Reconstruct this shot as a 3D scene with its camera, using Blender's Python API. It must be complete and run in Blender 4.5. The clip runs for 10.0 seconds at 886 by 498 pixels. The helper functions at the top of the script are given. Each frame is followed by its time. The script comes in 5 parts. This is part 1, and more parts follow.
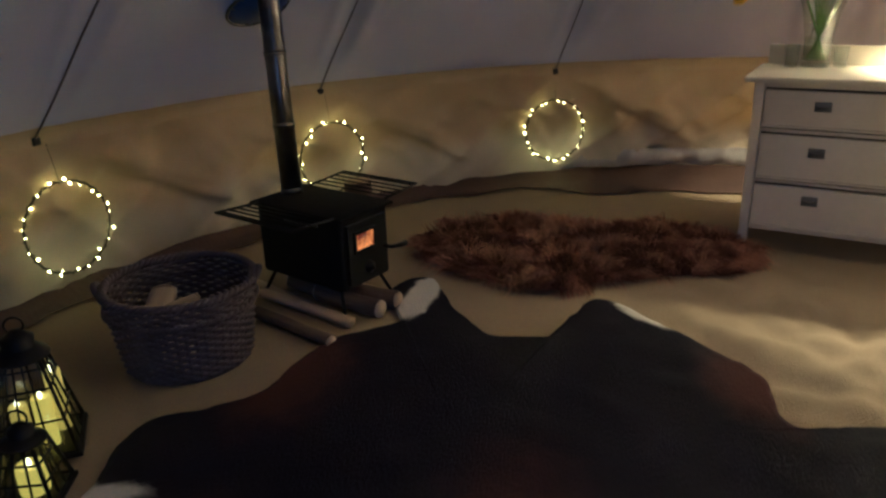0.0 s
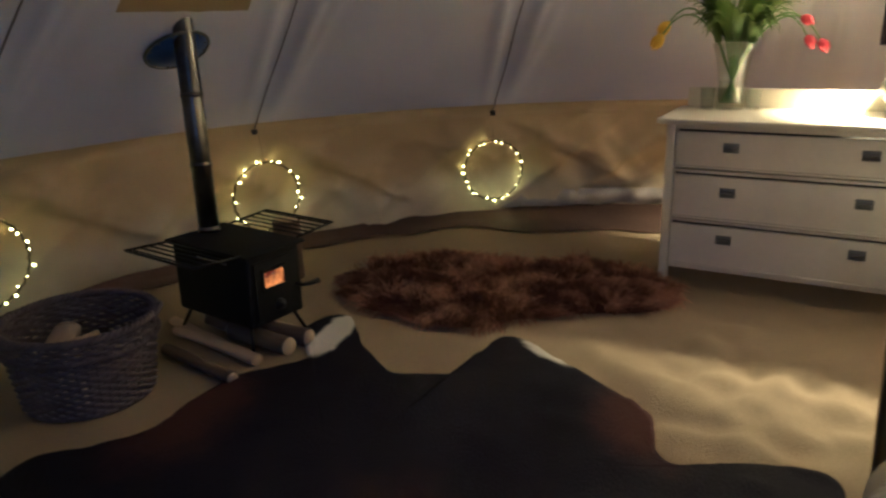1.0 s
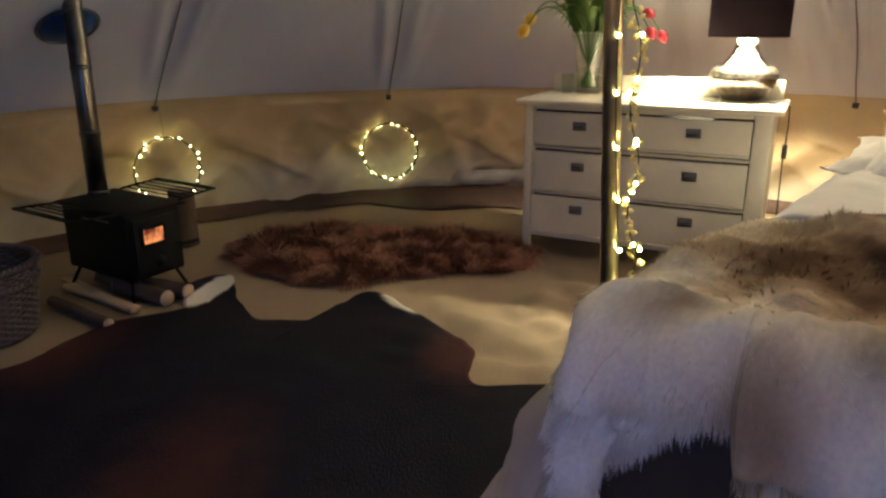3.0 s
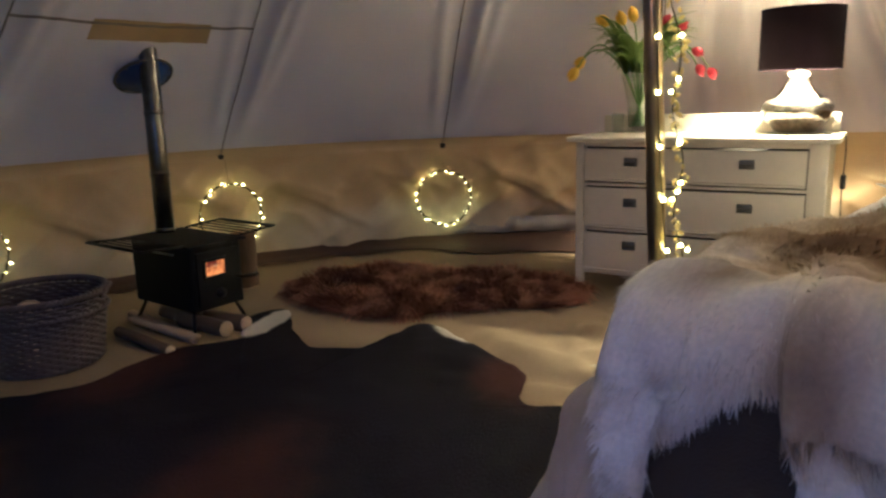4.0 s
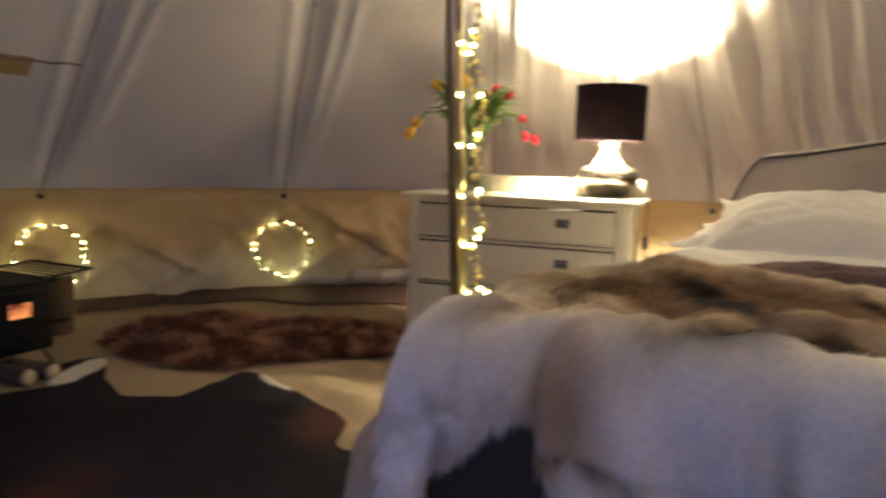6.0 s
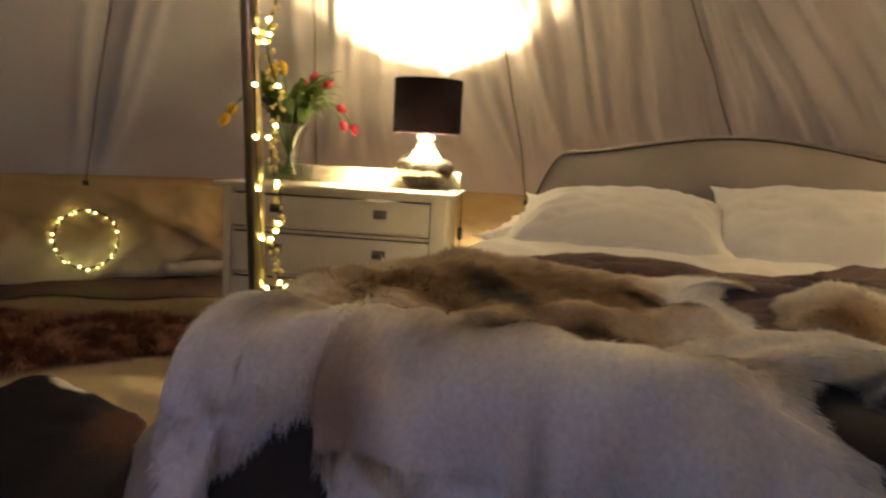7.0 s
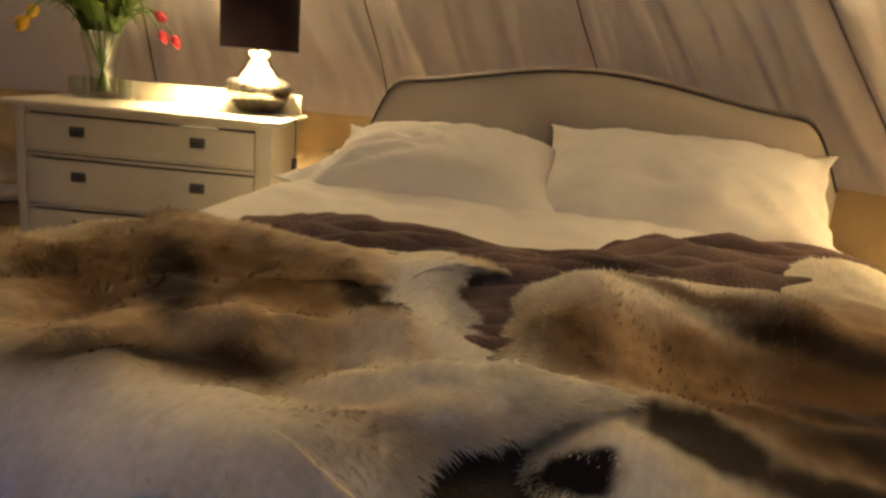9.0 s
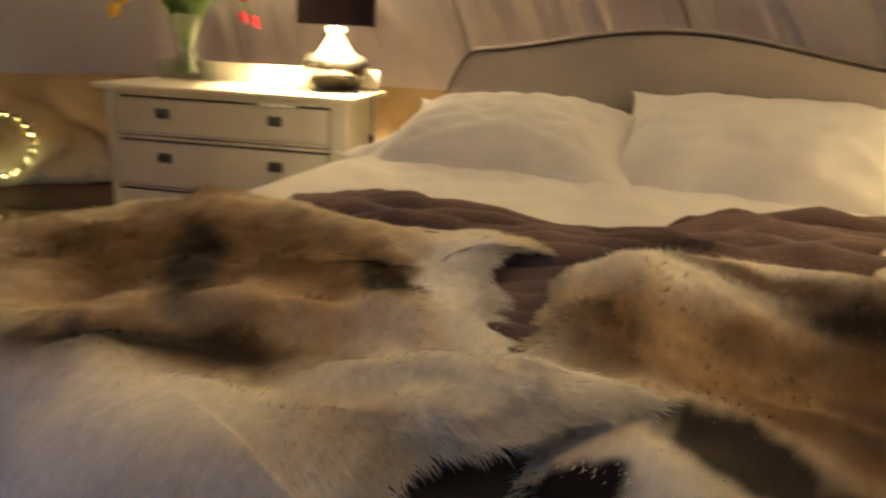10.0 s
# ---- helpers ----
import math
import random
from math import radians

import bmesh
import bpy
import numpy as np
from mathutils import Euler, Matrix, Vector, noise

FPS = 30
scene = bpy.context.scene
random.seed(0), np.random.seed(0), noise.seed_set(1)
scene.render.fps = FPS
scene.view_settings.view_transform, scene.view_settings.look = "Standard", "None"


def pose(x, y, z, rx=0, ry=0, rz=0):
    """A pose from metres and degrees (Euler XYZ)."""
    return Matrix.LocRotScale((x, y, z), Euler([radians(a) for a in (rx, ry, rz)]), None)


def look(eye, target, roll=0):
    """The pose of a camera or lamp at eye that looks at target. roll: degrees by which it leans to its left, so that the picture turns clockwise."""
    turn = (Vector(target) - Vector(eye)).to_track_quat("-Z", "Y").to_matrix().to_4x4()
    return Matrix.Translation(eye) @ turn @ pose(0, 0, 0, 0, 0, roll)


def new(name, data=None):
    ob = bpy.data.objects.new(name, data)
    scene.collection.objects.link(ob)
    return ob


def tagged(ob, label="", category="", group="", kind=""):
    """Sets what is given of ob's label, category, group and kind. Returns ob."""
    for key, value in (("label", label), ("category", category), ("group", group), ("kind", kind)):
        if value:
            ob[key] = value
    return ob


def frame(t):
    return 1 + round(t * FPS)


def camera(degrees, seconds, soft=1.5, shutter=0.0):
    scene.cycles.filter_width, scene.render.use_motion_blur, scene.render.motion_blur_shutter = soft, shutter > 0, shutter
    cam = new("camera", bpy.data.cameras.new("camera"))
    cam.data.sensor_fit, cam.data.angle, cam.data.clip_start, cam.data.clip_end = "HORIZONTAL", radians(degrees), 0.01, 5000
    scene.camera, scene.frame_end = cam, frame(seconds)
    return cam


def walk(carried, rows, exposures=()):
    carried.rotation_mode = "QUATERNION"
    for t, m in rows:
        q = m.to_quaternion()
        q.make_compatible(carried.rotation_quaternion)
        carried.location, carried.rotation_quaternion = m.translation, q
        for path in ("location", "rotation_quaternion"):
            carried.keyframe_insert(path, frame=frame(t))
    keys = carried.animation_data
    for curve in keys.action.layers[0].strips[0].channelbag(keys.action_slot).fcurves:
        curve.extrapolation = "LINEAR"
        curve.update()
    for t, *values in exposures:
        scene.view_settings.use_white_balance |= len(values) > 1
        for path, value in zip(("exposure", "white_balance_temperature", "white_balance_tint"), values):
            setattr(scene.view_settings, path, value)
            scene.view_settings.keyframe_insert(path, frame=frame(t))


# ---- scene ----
cam = camera(62.3, 10.0, 2.5, 0.5)
PATH = [
    (0, (0.32, 0.058, 1.161), (0.085, 1.917, 0.461), -1.8),
    (0.5, (0.519, 0.08, 1.16), (0.169, 1.945, 0.529), -1.4),
    (1, (0.638, 0.059, 1.16), (0.416, 1.954, 0.56), -1.6),
    (1.5, (0.718, 0.036, 1.164), (0.554, 1.933, 0.553), -0.3),
    (2, (0.835, -0.038, 1.191), (0.711, 1.865, 0.586), -1.1),
    (2.5, (0.973, -0.154, 1.159), (0.882, 1.738, 0.516), -0.1),
    (4, (1.074, -0.304, 0.949), (0.803, 1.634, 0.538), -1.6),
    (4.5, (1.065, -0.322, 0.909), (0.666, 1.605, 0.553), -2.5),
    (5, (1.056, -0.333, 0.903), (0.58, 1.585, 0.599), -1.9),
    (5.5, (1.096, -0.365, 0.903), (0.807, 1.594, 0.624), -1.4),
    (6, (1.189, -0.363, 0.916), (1.304, 1.618, 0.665), 1.7),
    (7.5, (1.299, -0.385, 0.935), (2.027, 1.457, 0.656), 3.0),
    (8, (1.384, -0.351, 0.944), (2.281, 1.415, 0.665), 3.5),
    (8.5, (1.622, -0.29, 0.98), (2.398, 1.515, 0.611), 3.2),
    (9, (1.774, -0.199, 1.027), (2.497, 1.601, 0.537), 5.2),
    (9.5, (1.821, -0.085, 1.016), (2.597, 1.659, 0.421), 4.7),
    (10, (1.918, -0.145, 1.014), (2.362, 1.719, 0.443), 2.8),
]
walk(cam, [(t, look(eye, target, roll)) for t, eye, target, roll in PATH], [(0.0, 0.42, 4450, 2), (1.5, 0.62, 4600, 1), (2.5, 0.66, 4600, 1), (4.5, 0.82, 4500, 4), (6.0, 0.84, 4800, 2), (7.5, 0.18, 5700, 1), (8.5, 0.22, 5850, 2), (10.0, 0.58, 5550, 1)])

# ---- world and light ----
world = bpy.data.worlds.new("dusk")
scene.world = world
world.use_nodes = True
wn = world.node_tree
sky = wn.nodes.new("ShaderNodeTexSky")
sky.sky_type, sky.sun_disc = "NISHITA", False
sky.sun_elevation, sky.sun_rotation = radians(1.0), radians(200)
sky.ozone_density = 5.0
wn.links.new(sky.outputs[0], wn.nodes["Background"].inputs[0])
wn.nodes["Background"].inputs[1].default_value = 0.65


def bulb_light(name, x, y, z, watts, colour, size=0.03):
    lamp = bpy.data.lights.new(name, "POINT")
    lamp.energy, lamp.color, lamp.shadow_soft_size = watts, colour, size
    ob = new(name, lamp)
    ob.location = (x, y, z)
    return ob


LAMP_AT = (2.19, 3.19, 0.742)
LAMP_TWO = (3.70, 0.64, 0.302)
bulb_light("lamp_bulb", LAMP_AT[0], LAMP_AT[1], LAMP_AT[2] + 0.40, 185.0, (1.0, 0.68, 0.31))
bulb_light("lamp_bulb", LAMP_TWO[0], LAMP_TWO[1], LAMP_TWO[2] + 0.40, 84.0, (1.0, 0.68, 0.31))


# ---- materials ----
def mat(name, base, second=None, scale=6.0, rough=0.7, metal=0.0, bump=0.0, bump_scale=60.0, stretch=(1, 1, 1), fine=None,
        emit=None, power=0.0, sheen=0.0, clear=0.0, attr="", vary=0.0, spec=0.5, through_light=0.0):
    """A principled material: base mixed with second by large noise, speckled by fine noise, with bump."""
    m = bpy.data.materials.new(name)
    m.use_nodes = True
    nt = m.node_tree
    bs = nt.nodes["Principled BSDF"]
    bs.inputs["Roughness"].default_value = rough
    bs.inputs["Metallic"].default_value = metal
    bs.inputs["Specular IOR Level"].default_value = spec
    if sheen:
        bs.inputs["Sheen Weight"].default_value = sheen
    if clear:
        bs.inputs["Coat Weight"].default_value = clear
    tc = nt.nodes.new("ShaderNodeTexCoord")
    mp = nt.nodes.new("ShaderNodeMapping")
    mp.inputs["Scale"].default_value = stretch
    nt.links.new(tc.outputs["Object"], mp.inputs[0])

    def noise_node(s, detail=4.0):
        n = nt.nodes.new("ShaderNodeTexNoise")
        n.inputs["Scale"].default_value = s
        n.inputs["Detail"].default_value = detail
        nt.links.new(mp.outputs[0], n.inputs["Vector"])
        return n

    second = second or tuple(c * 0.78 for c in base)
    mix = nt.nodes.new("ShaderNodeMix")
    mix.data_type = "RGBA"
    mix.inputs[6].default_value, mix.inputs[7].default_value = (*base, 1), (*second, 1)
    big = noise_node(scale)
    ramp = nt.nodes.new("ShaderNodeMapRange")
    ramp.inputs[1].default_value, ramp.inputs[2].default_value = 0.32, 0.7
    nt.links.new(big.outputs[0], ramp.inputs[0])
    nt.links.new(ramp.outputs[0], mix.inputs[0])
    out = mix.outputs[2]
    if attr:
        at = nt.nodes.new("ShaderNodeAttribute")
        at.attribute_name = attr
        mul = nt.nodes.new("ShaderNodeMix")
        mul.data_type, mul.blend_type = "RGBA", "MULTIPLY"
        mul.inputs[0].default_value = 1.0
        nt.links.new(out, mul.inputs[6])
        nt.links.new(at.outputs["Color"], mul.inputs[7])
        out = mul.outputs[2]
    tiny = noise_node(bump_scale, 3.0)
    dark = nt.nodes.new("ShaderNodeMapRange")
    amount = 0.12 if fine is None else fine
    dark.inputs[3].default_value, dark.inputs[4].default_value = 1 - amount, 1 + amount
    nt.links.new(tiny.outputs[0], dark.inputs[0])
    speck = nt.nodes.new("ShaderNodeVectorMath")
    speck.operation = "SCALE"
    nt.links.new(out, speck.inputs[0])
    nt.links.new(dark.outputs[0], speck.inputs["Scale"])
    out = speck.outputs[0]
    if vary:
        info = nt.nodes.new("ShaderNodeObjectInfo")
        hsv = nt.nodes.new("ShaderNodeHueSaturation")
        rng = nt.nodes.new("ShaderNodeMapRange")
        rng.inputs[3].default_value, rng.inputs[4].default_value = 1 - vary, 1 + vary
        nt.links.new(info.outputs["Random"], rng.inputs[0])
        nt.links.new(rng.outputs[0], hsv.inputs["Value"])
        nt.links.new(out, hsv.inputs["Color"])
        out = hsv.outputs[0]
    nt.links.new(out, bs.inputs["Base Color"])
    if bump:
        bp = nt.nodes.new("ShaderNodeBump")
        bp.inputs["Strength"].default_value = bump
        bp.inputs["Distance"].default_value = 0.01
        nt.links.new(tiny.outputs[0], bp.inputs["Height"])
        nt.links.new(bp.outputs[0], bs.inputs["Normal"])
    if emit:
        bs.inputs["Emission Color"].default_value = (*emit, 1)
        bs.inputs["Emission Strength"].default_value = power
    if through_light:
        tr = nt.nodes.new("ShaderNodeBsdfTranslucent")
        nt.links.new(out, tr.inputs[0])
        ms = nt.nodes.new("ShaderNodeMixShader")
        ms.inputs[0].default_value = through_light
        nt.links.new(bs.outputs[0], ms.inputs[1])
        nt.links.new(tr.outputs[0], ms.inputs[2])
        nt.links.new(ms.outputs[0], nt.nodes["Material Output"].inputs[0])
    return m


def glass_mat(name, colour=(1, 1, 1), rough=0.03, edge=0.75):
    """Thin clear glass: see-through, with more gloss at grazing angles."""
    m = bpy.data.materials.new(name)
    m.use_nodes = True
    nt = m.node_tree
    tr, gl, fr, mx = (nt.nodes.new(k) for k in ("ShaderNodeBsdfTransparent", "ShaderNodeBsdfGlossy", "ShaderNodeLayerWeight", "ShaderNodeMixShader"))
    tr.inputs[0].default_value = (*colour, 1)
    gl.inputs["Roughness"].default_value = rough
    pw = nt.nodes.new("ShaderNodeMath")
    pw.operation = "POWER"
    pw.inputs[1].default_value = 3.0
    am = nt.nodes.new("ShaderNodeMapRange")
    am.inputs[3].default_value, am.inputs[4].default_value = 0.05, edge
    nt.links.new(fr.outputs["Facing"], pw.inputs[0])
    nt.links.new(pw.outputs[0], am.inputs[0])
    nt.links.new(am.outputs[0], mx.inputs[0])
    nt.links.new(tr.outputs[0], mx.inputs[1])
    nt.links.new(gl.outputs[0], mx.inputs[2])
    nt.links.new(mx.outputs[0], nt.nodes["Material Output"].inputs[0])
    return m


def ember_mat():
    """Fire seen through sooty glass: glowing patches on black."""
    m = bpy.data.materials.new("embers")
    m.use_nodes = True
    nt = m.node_tree
    bs = nt.nodes["Principled BSDF"]
    bs.inputs["Base Color"].default_value, bs.inputs["Roughness"].default_value = (0.01, 0.008, 0.008, 1), 0.15
    tc, no, rp = (nt.nodes.new(k) for k in ("ShaderNodeTexCoord", "ShaderNodeTexNoise", "ShaderNodeValToRGB"))
    no.inputs["Scale"].default_value, no.inputs["Detail"].default_value = 22.0, 3.0
    rp.color_ramp.elements[0].position, rp.color_ramp.elements[0].color = 0.36, (0.10, 0.012, 0.004, 1)
    rp.color_ramp.elements[1].position, rp.color_ramp.elements[1].color = 0.68, (0.95, 0.26, 0.05, 1)
    nt.links.new(tc.outputs["Object"], no.inputs["Vector"])
    nt.links.new(no.outputs[0], rp.inputs[0])
    nt.links.new(rp.outputs[0], bs.inputs["Emission Color"])
    bs.inputs["Emission Strength"].default_value = 1.0
    return m


EMBER = ember_mat()
CANVAS = mat("roof_canvas", (0.70, 0.665, 0.67), (0.63, 0.595, 0.60), 1.6, 0.9, bump=0.25, bump_scale=240, through_light=0.25)
SEAM = mat("seam_tape", (0.22, 0.185, 0.155), None, 8, 0.9)
WALLCLOTH = mat("wall_canvas", (0.56, 0.43, 0.25), (0.46, 0.35, 0.20), 2.2, 0.9, bump=0.25, bump_scale=220)
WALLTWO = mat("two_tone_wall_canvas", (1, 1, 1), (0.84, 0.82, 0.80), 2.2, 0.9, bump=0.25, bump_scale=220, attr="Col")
PATCH = mat("ochre_patch", (0.40, 0.29, 0.15), None, 5, 0.85, bump=0.3, bump_scale=150)
SHEET = mat("groundsheet_edge", (0.085, 0.048, 0.036), (0.055, 0.032, 0.026), 3, 0.6, bump=0.3, bump_scale=60)
PALE = mat("pale_band", (0.48, 0.44, 0.42), None, 4, 0.8, bump=0.2)
FLOOR = mat("coir_matting", (0.33, 0.25, 0.15), (0.26, 0.195, 0.115), 1.3, 0.95, bump=0.5, bump_scale=170, fine=0.2)
GRASS = mat("dusk_grass", (0.05, 0.07, 0.03), None, 2, 0.95, bump=0.6)
WHITE = mat("aged_white_paint", (0.64, 0.60, 0.49), (0.56, 0.52, 0.415), 3.5, 0.45, bump=0.12, bump_scale=45, fine=0.05)
GAP_SHADE = mat("drawer_gap", (0.045, 0.04, 0.03), None, 8, 0.9)
PEWTER = mat("pewter", (0.16, 0.165, 0.15), None, 20, 0.35, 0.85, bump=0.2, bump_scale=120)
IRON = mat("black_stove_paint", (0.006, 0.006, 0.0065), (0.010, 0.0095, 0.0095), 7, 0.7, bump=0.25, bump_scale=160, spec=0.15)
STEEL = mat("flue_steel", (0.20, 0.19, 0.18), (0.09, 0.085, 0.08), 9, 0.28, 0.95, bump=0.05, bump_scale=40)
FLASH = mat("blue_silicone", (0.012, 0.05, 0.26), (0.02, 0.08, 0.36), 7, 0.35, bump=0.1)
COW = mat("cow_hair", (1, 1, 1), (0.8, 0.8, 0.8), 5, 0.85, spec=0.12, bump=0.35, bump_scale=190, stretch=(1, 0.35, 1), attr="Col")
FUR = mat("fur", (1, 1, 1), (0.9, 0.88, 0.86), 9, 0.85, attr="Col", sheen=0.02, spec=0.1, bump_scale=110, fine=0.2, stretch=(1, 0.4, 1))
HAIR = mat("long_hair", (1, 1, 1), (0.9, 0.88, 0.86), 9, 0.8, attr="Col", spec=0.1, bump_scale=110, fine=0.15, stretch=(1, 0.4, 1), through_light=0.35)
WICKER = mat("grey_wicker", (0.13, 0.10, 0.105), (0.075, 0.058, 0.064), 14, 0.75, bump=0.4, bump_scale=90)
BARK = mat("log_bark", (0.15, 0.10, 0.068), (0.085, 0.057, 0.04), 9, 0.95, bump=0.8, bump_scale=45, stretch=(1, 1, 0.3))
CUT = mat("split_wood", (0.55, 0.40, 0.27), (0.40, 0.29, 0.19), 8, 0.85, bump=0.3, bump_scale=60, stretch=(1, 1, 0.2))
BLACK = mat("black_metal", (0.012, 0.011, 0.011), None, 12, 0.5, 0.3, bump=0.15, spec=0.3)
WAX = mat("led_candle_wax", (0.8, 0.62, 0.2), None, 8, 0.6, emit=(1.0, 0.68, 0.09), power=0.5)
WAXDIM = mat("candle_wax", (0.75, 0.6, 0.25), None, 8, 0.6, emit=(1.0, 0.66, 0.1), power=0.3)
TIP = mat("led_flame", (1, 0.9, 0.5), None, 8, 0.5, emit=(1.0, 0.84, 0.42), power=4.0)
FAIRY = mat("fairy_bulb", (1, 0.9, 0.6), None, 8, 0.5, emit=(1.0, 0.76, 0.20), power=25.0)
WIRE = mat("dark_wire", (0.06, 0.045, 0.025), None, 12, 0.6, 0.4)
BEAD = mat("gold_leaf_beads", (0.80, 0.64, 0.24), (0.85, 0.74, 0.38), 14, 0.3, 0.15, through_light=0.3)
POLE = mat("galvanised_pole", (0.50, 0.42, 0.28), (0.34, 0.28, 0.19), 9, 0.3, 0.9, bump=0.1, bump_scale=50)
SHADE = mat("aubergine_shade", (0.009, 0.004, 0.008), (0.007, 0.003, 0.006), 8, 0.9, bump=0.3, bump_scale=260, spec=0.1)
LINER = mat("shade_lining", (0.8, 0.76, 0.66), None, 6, 0.8)
MERCURY = mat("mercury_glass", (0.36, 0.33, 0.30), (0.17, 0.155, 0.14), 30, 0.14, 1.0, bump=0.25, bump_scale=48)
FROST = mat("hammered_band", (0.50, 0.47, 0.42), (0.16, 0.145, 0.13), 60, 0.25, 0.9, bump=0.8, bump_scale=95)
CABLE = mat("black_cable", (0.015, 0.014, 0.014), None, 12, 0.5)
LINEN = mat("white_cotton", (0.80, 0.78, 0.73), (0.74, 0.715, 0.665), 4, 0.9, bump=0.42, bump_scale=13, fine=0.04)
BEIGE = mat("beige_linen", (0.52, 0.45, 0.34), (0.40, 0.34, 0.25), 5, 0.95, bump=0.3, bump_scale=260)
SPREAD = mat("dark_bedspread", (0.050, 0.040, 0.026), (0.034, 0.027, 0.018), 5, 0.95, bump=0.35, bump_scale=220, sheen=0.05)
THROW = mat("brown_plush_throw", (0.25, 0.165, 0.135), (0.12, 0.074, 0.06), 6, 0.9, bump=0.5, bump_scale=150, sheen=0.08)
UPHOL = mat("grey_upholstery", (0.43, 0.385, 0.35), (0.37, 0.33, 0.30), 5, 0.95, bump=0.25, bump_scale=320)
PIPING = mat("dark_piping", (0.07, 0.062, 0.066), None, 8, 0.8)
WOOD = mat("brown_wood", (0.16, 0.09, 0.05), None, 8, 0.6, stretch=(1, 6, 1), bump=0.2)
LEAF = mat("tulip_leaf", (0.095, 0.155, 0.030), (0.16, 0.23, 0.05), 14, 0.45, bump=0.1, stretch=(1, 1, 0.3), through_light=0.2)
STEM = mat("tulip_stem", (0.17, 0.29, 0.08), None, 14, 0.5)
YELLOW = mat("yellow_petal", (0.80, 0.56, 0.03), (0.74, 0.46, 0.02), 16, 0.5, through_light=0.15)
RED = mat("red_petal", (0.45, 0.02, 0.04), (0.55, 0.06, 0.09), 16, 0.5, through_light=0.15)
GLASS = glass_mat("clear_glass", (0.95, 0.96, 0.94))
PANE = glass_mat("lantern_glass", (0.95, 0.95, 0.9), 0.02, 0.2)
WATER = glass_mat("water", (0.93, 0.97, 0.93), 0.02)
PALESHADE = mat("pale_linen_shade", (0.75, 0.68, 0.55), None, 6, 0.9, through_light=0.6)


# ---- mesh helpers ----
def thing(name, m, label, category, group="", kind=""):
    ob = new(name)
    ob.matrix_world = m
    ob.empty_display_size = 0.05
    return tagged(ob, label, category, group, kind)


def part(name, bm, material, parent=None, label="", smooth=True):
    me = bpy.data.meshes.new(name)
    for f in bm.faces:
        f.smooth = smooth
    bm.to_mesh(me)
    bm.free()
    me.materials.append(material)
    ob = new(name, me)
    ob.parent = parent
    return tagged(ob, label)


def sheet(name, verts, faces, material, parent=None, label="", smooth=True, cols=None):
    me = bpy.data.meshes.new(name)
    me.from_pydata([tuple(v) for v in verts], [], faces)
    me.polygons.foreach_set("use_smooth", [smooth] * len(me.polygons))
    if cols is not None:
        at = me.color_attributes.new("Col", "FLOAT_COLOR", "POINT")
        at.data.foreach_set("color", np.c_[np.asarray(cols, dtype=np.float32), np.ones(len(cols), dtype=np.float32)].ravel())
    me.materials.append(material)
    ob = new(name, me)
    ob.parent = parent
    return tagged(ob, label)


def again(ob, m, parent):
    """A further piece on the same mesh."""
    o = new(ob.name.split(".")[0], ob.data)
    o.parent = parent
    o.matrix_local = m
    return o


def box(sx, sy, sz, x=0, y=0, z=0, bevel=0.004, rot=None, bm=None, seg=2):
    """A bevelled box centred on x, y with its underside at z."""
    b = bmesh.new()
    bmesh.ops.create_cube(b, size=1.0)
    bmesh.ops.scale(b, vec=(sx, sy, sz), verts=b.verts)
    if bevel:
        bmesh.ops.bevel(b, geom=b.edges[:], offset=bevel, segments=seg, affect="EDGES", profile=0.6)
    m = Matrix.Translation((x, y, z + sz / 2)) @ (rot or Matrix())
    b.transform(m)
    return b if bm is None else add(bm, b)


def add(bm, other):
    me = bpy.data.meshes.new("tmp")
    other.to_mesh(me)
    other.free()
    bm.from_mesh(me)
    bpy.data.meshes.remove(me)
    return bm


def lathe(profile, seg=40, cap=True):
    bm = bmesh.new()
    rings = [[bm.verts.new((r * math.cos(2 * math.pi * i / seg), r * math.sin(2 * math.pi * i / seg), z)) for i in range(seg)] for r, z in profile]
    for a, b in zip(rings, rings[1:]):
        for i in range(seg):
            bm.faces.new((a[i], a[(i + 1) % seg], b[(i + 1) % seg], b[i]))
    if cap:
        bm.faces.new(rings[0][::-1])
        bm.faces.new(rings[-1])
    return bm


def tube(points, radius, seg=8, closed=False, bm=None):
    """A tube along points; radius is one number or one for each point."""
    pts = [Vector(p) for p in points]
    n = len(pts)
    radii = radius if hasattr(radius, "__len__") else [radius] * n
    bm = bm or bmesh.new()
    rings, side = [], None
    for i, p in enumerate(pts):
        a, b = (pts[(i - 1) % n], pts[(i + 1) % n]) if closed else (pts[max(i - 1, 0)], pts[min(i + 1, n - 1)])
        d = (b - a).normalized()
        if side is None:
            side = d.orthogonal().normalized()
        side = (side - d * side.dot(d)).normalized()
        up = d.cross(side)
        rings.append([bm.verts.new(p + radii[i] * (side * math.cos(k * 2 * math.pi / seg) + up * math.sin(k * 2 * math.pi / seg))) for k in range(seg)])
    pairs = list(zip(rings, rings[1:])) + ([(rings[-1], rings[0])] if closed else [])
    for a, b in pairs:
        for k in range(seg):
            bm.faces.new((a[k], a[(k + 1) % seg], b[(k + 1) % seg], b[k]))
    if not closed:
        bm.faces.new(rings[0][::-1])
        bm.faces.new(rings[-1])
    return bm


def nz(x, y=0.0, z=0.0):
    return noise.noise((x, y, z))


def smooth01(x):
    x = min(1.0, max(0.0, x))
    return x * x * (3 - 2 * x)


# ---- the tent ----
CX, CY, R_EAVE, Z_EAVE, Z_TOP = 1.34, 1.40, 3.03, 0.645, 3.62
STEP, FIRST = 360 / 14, 107.2


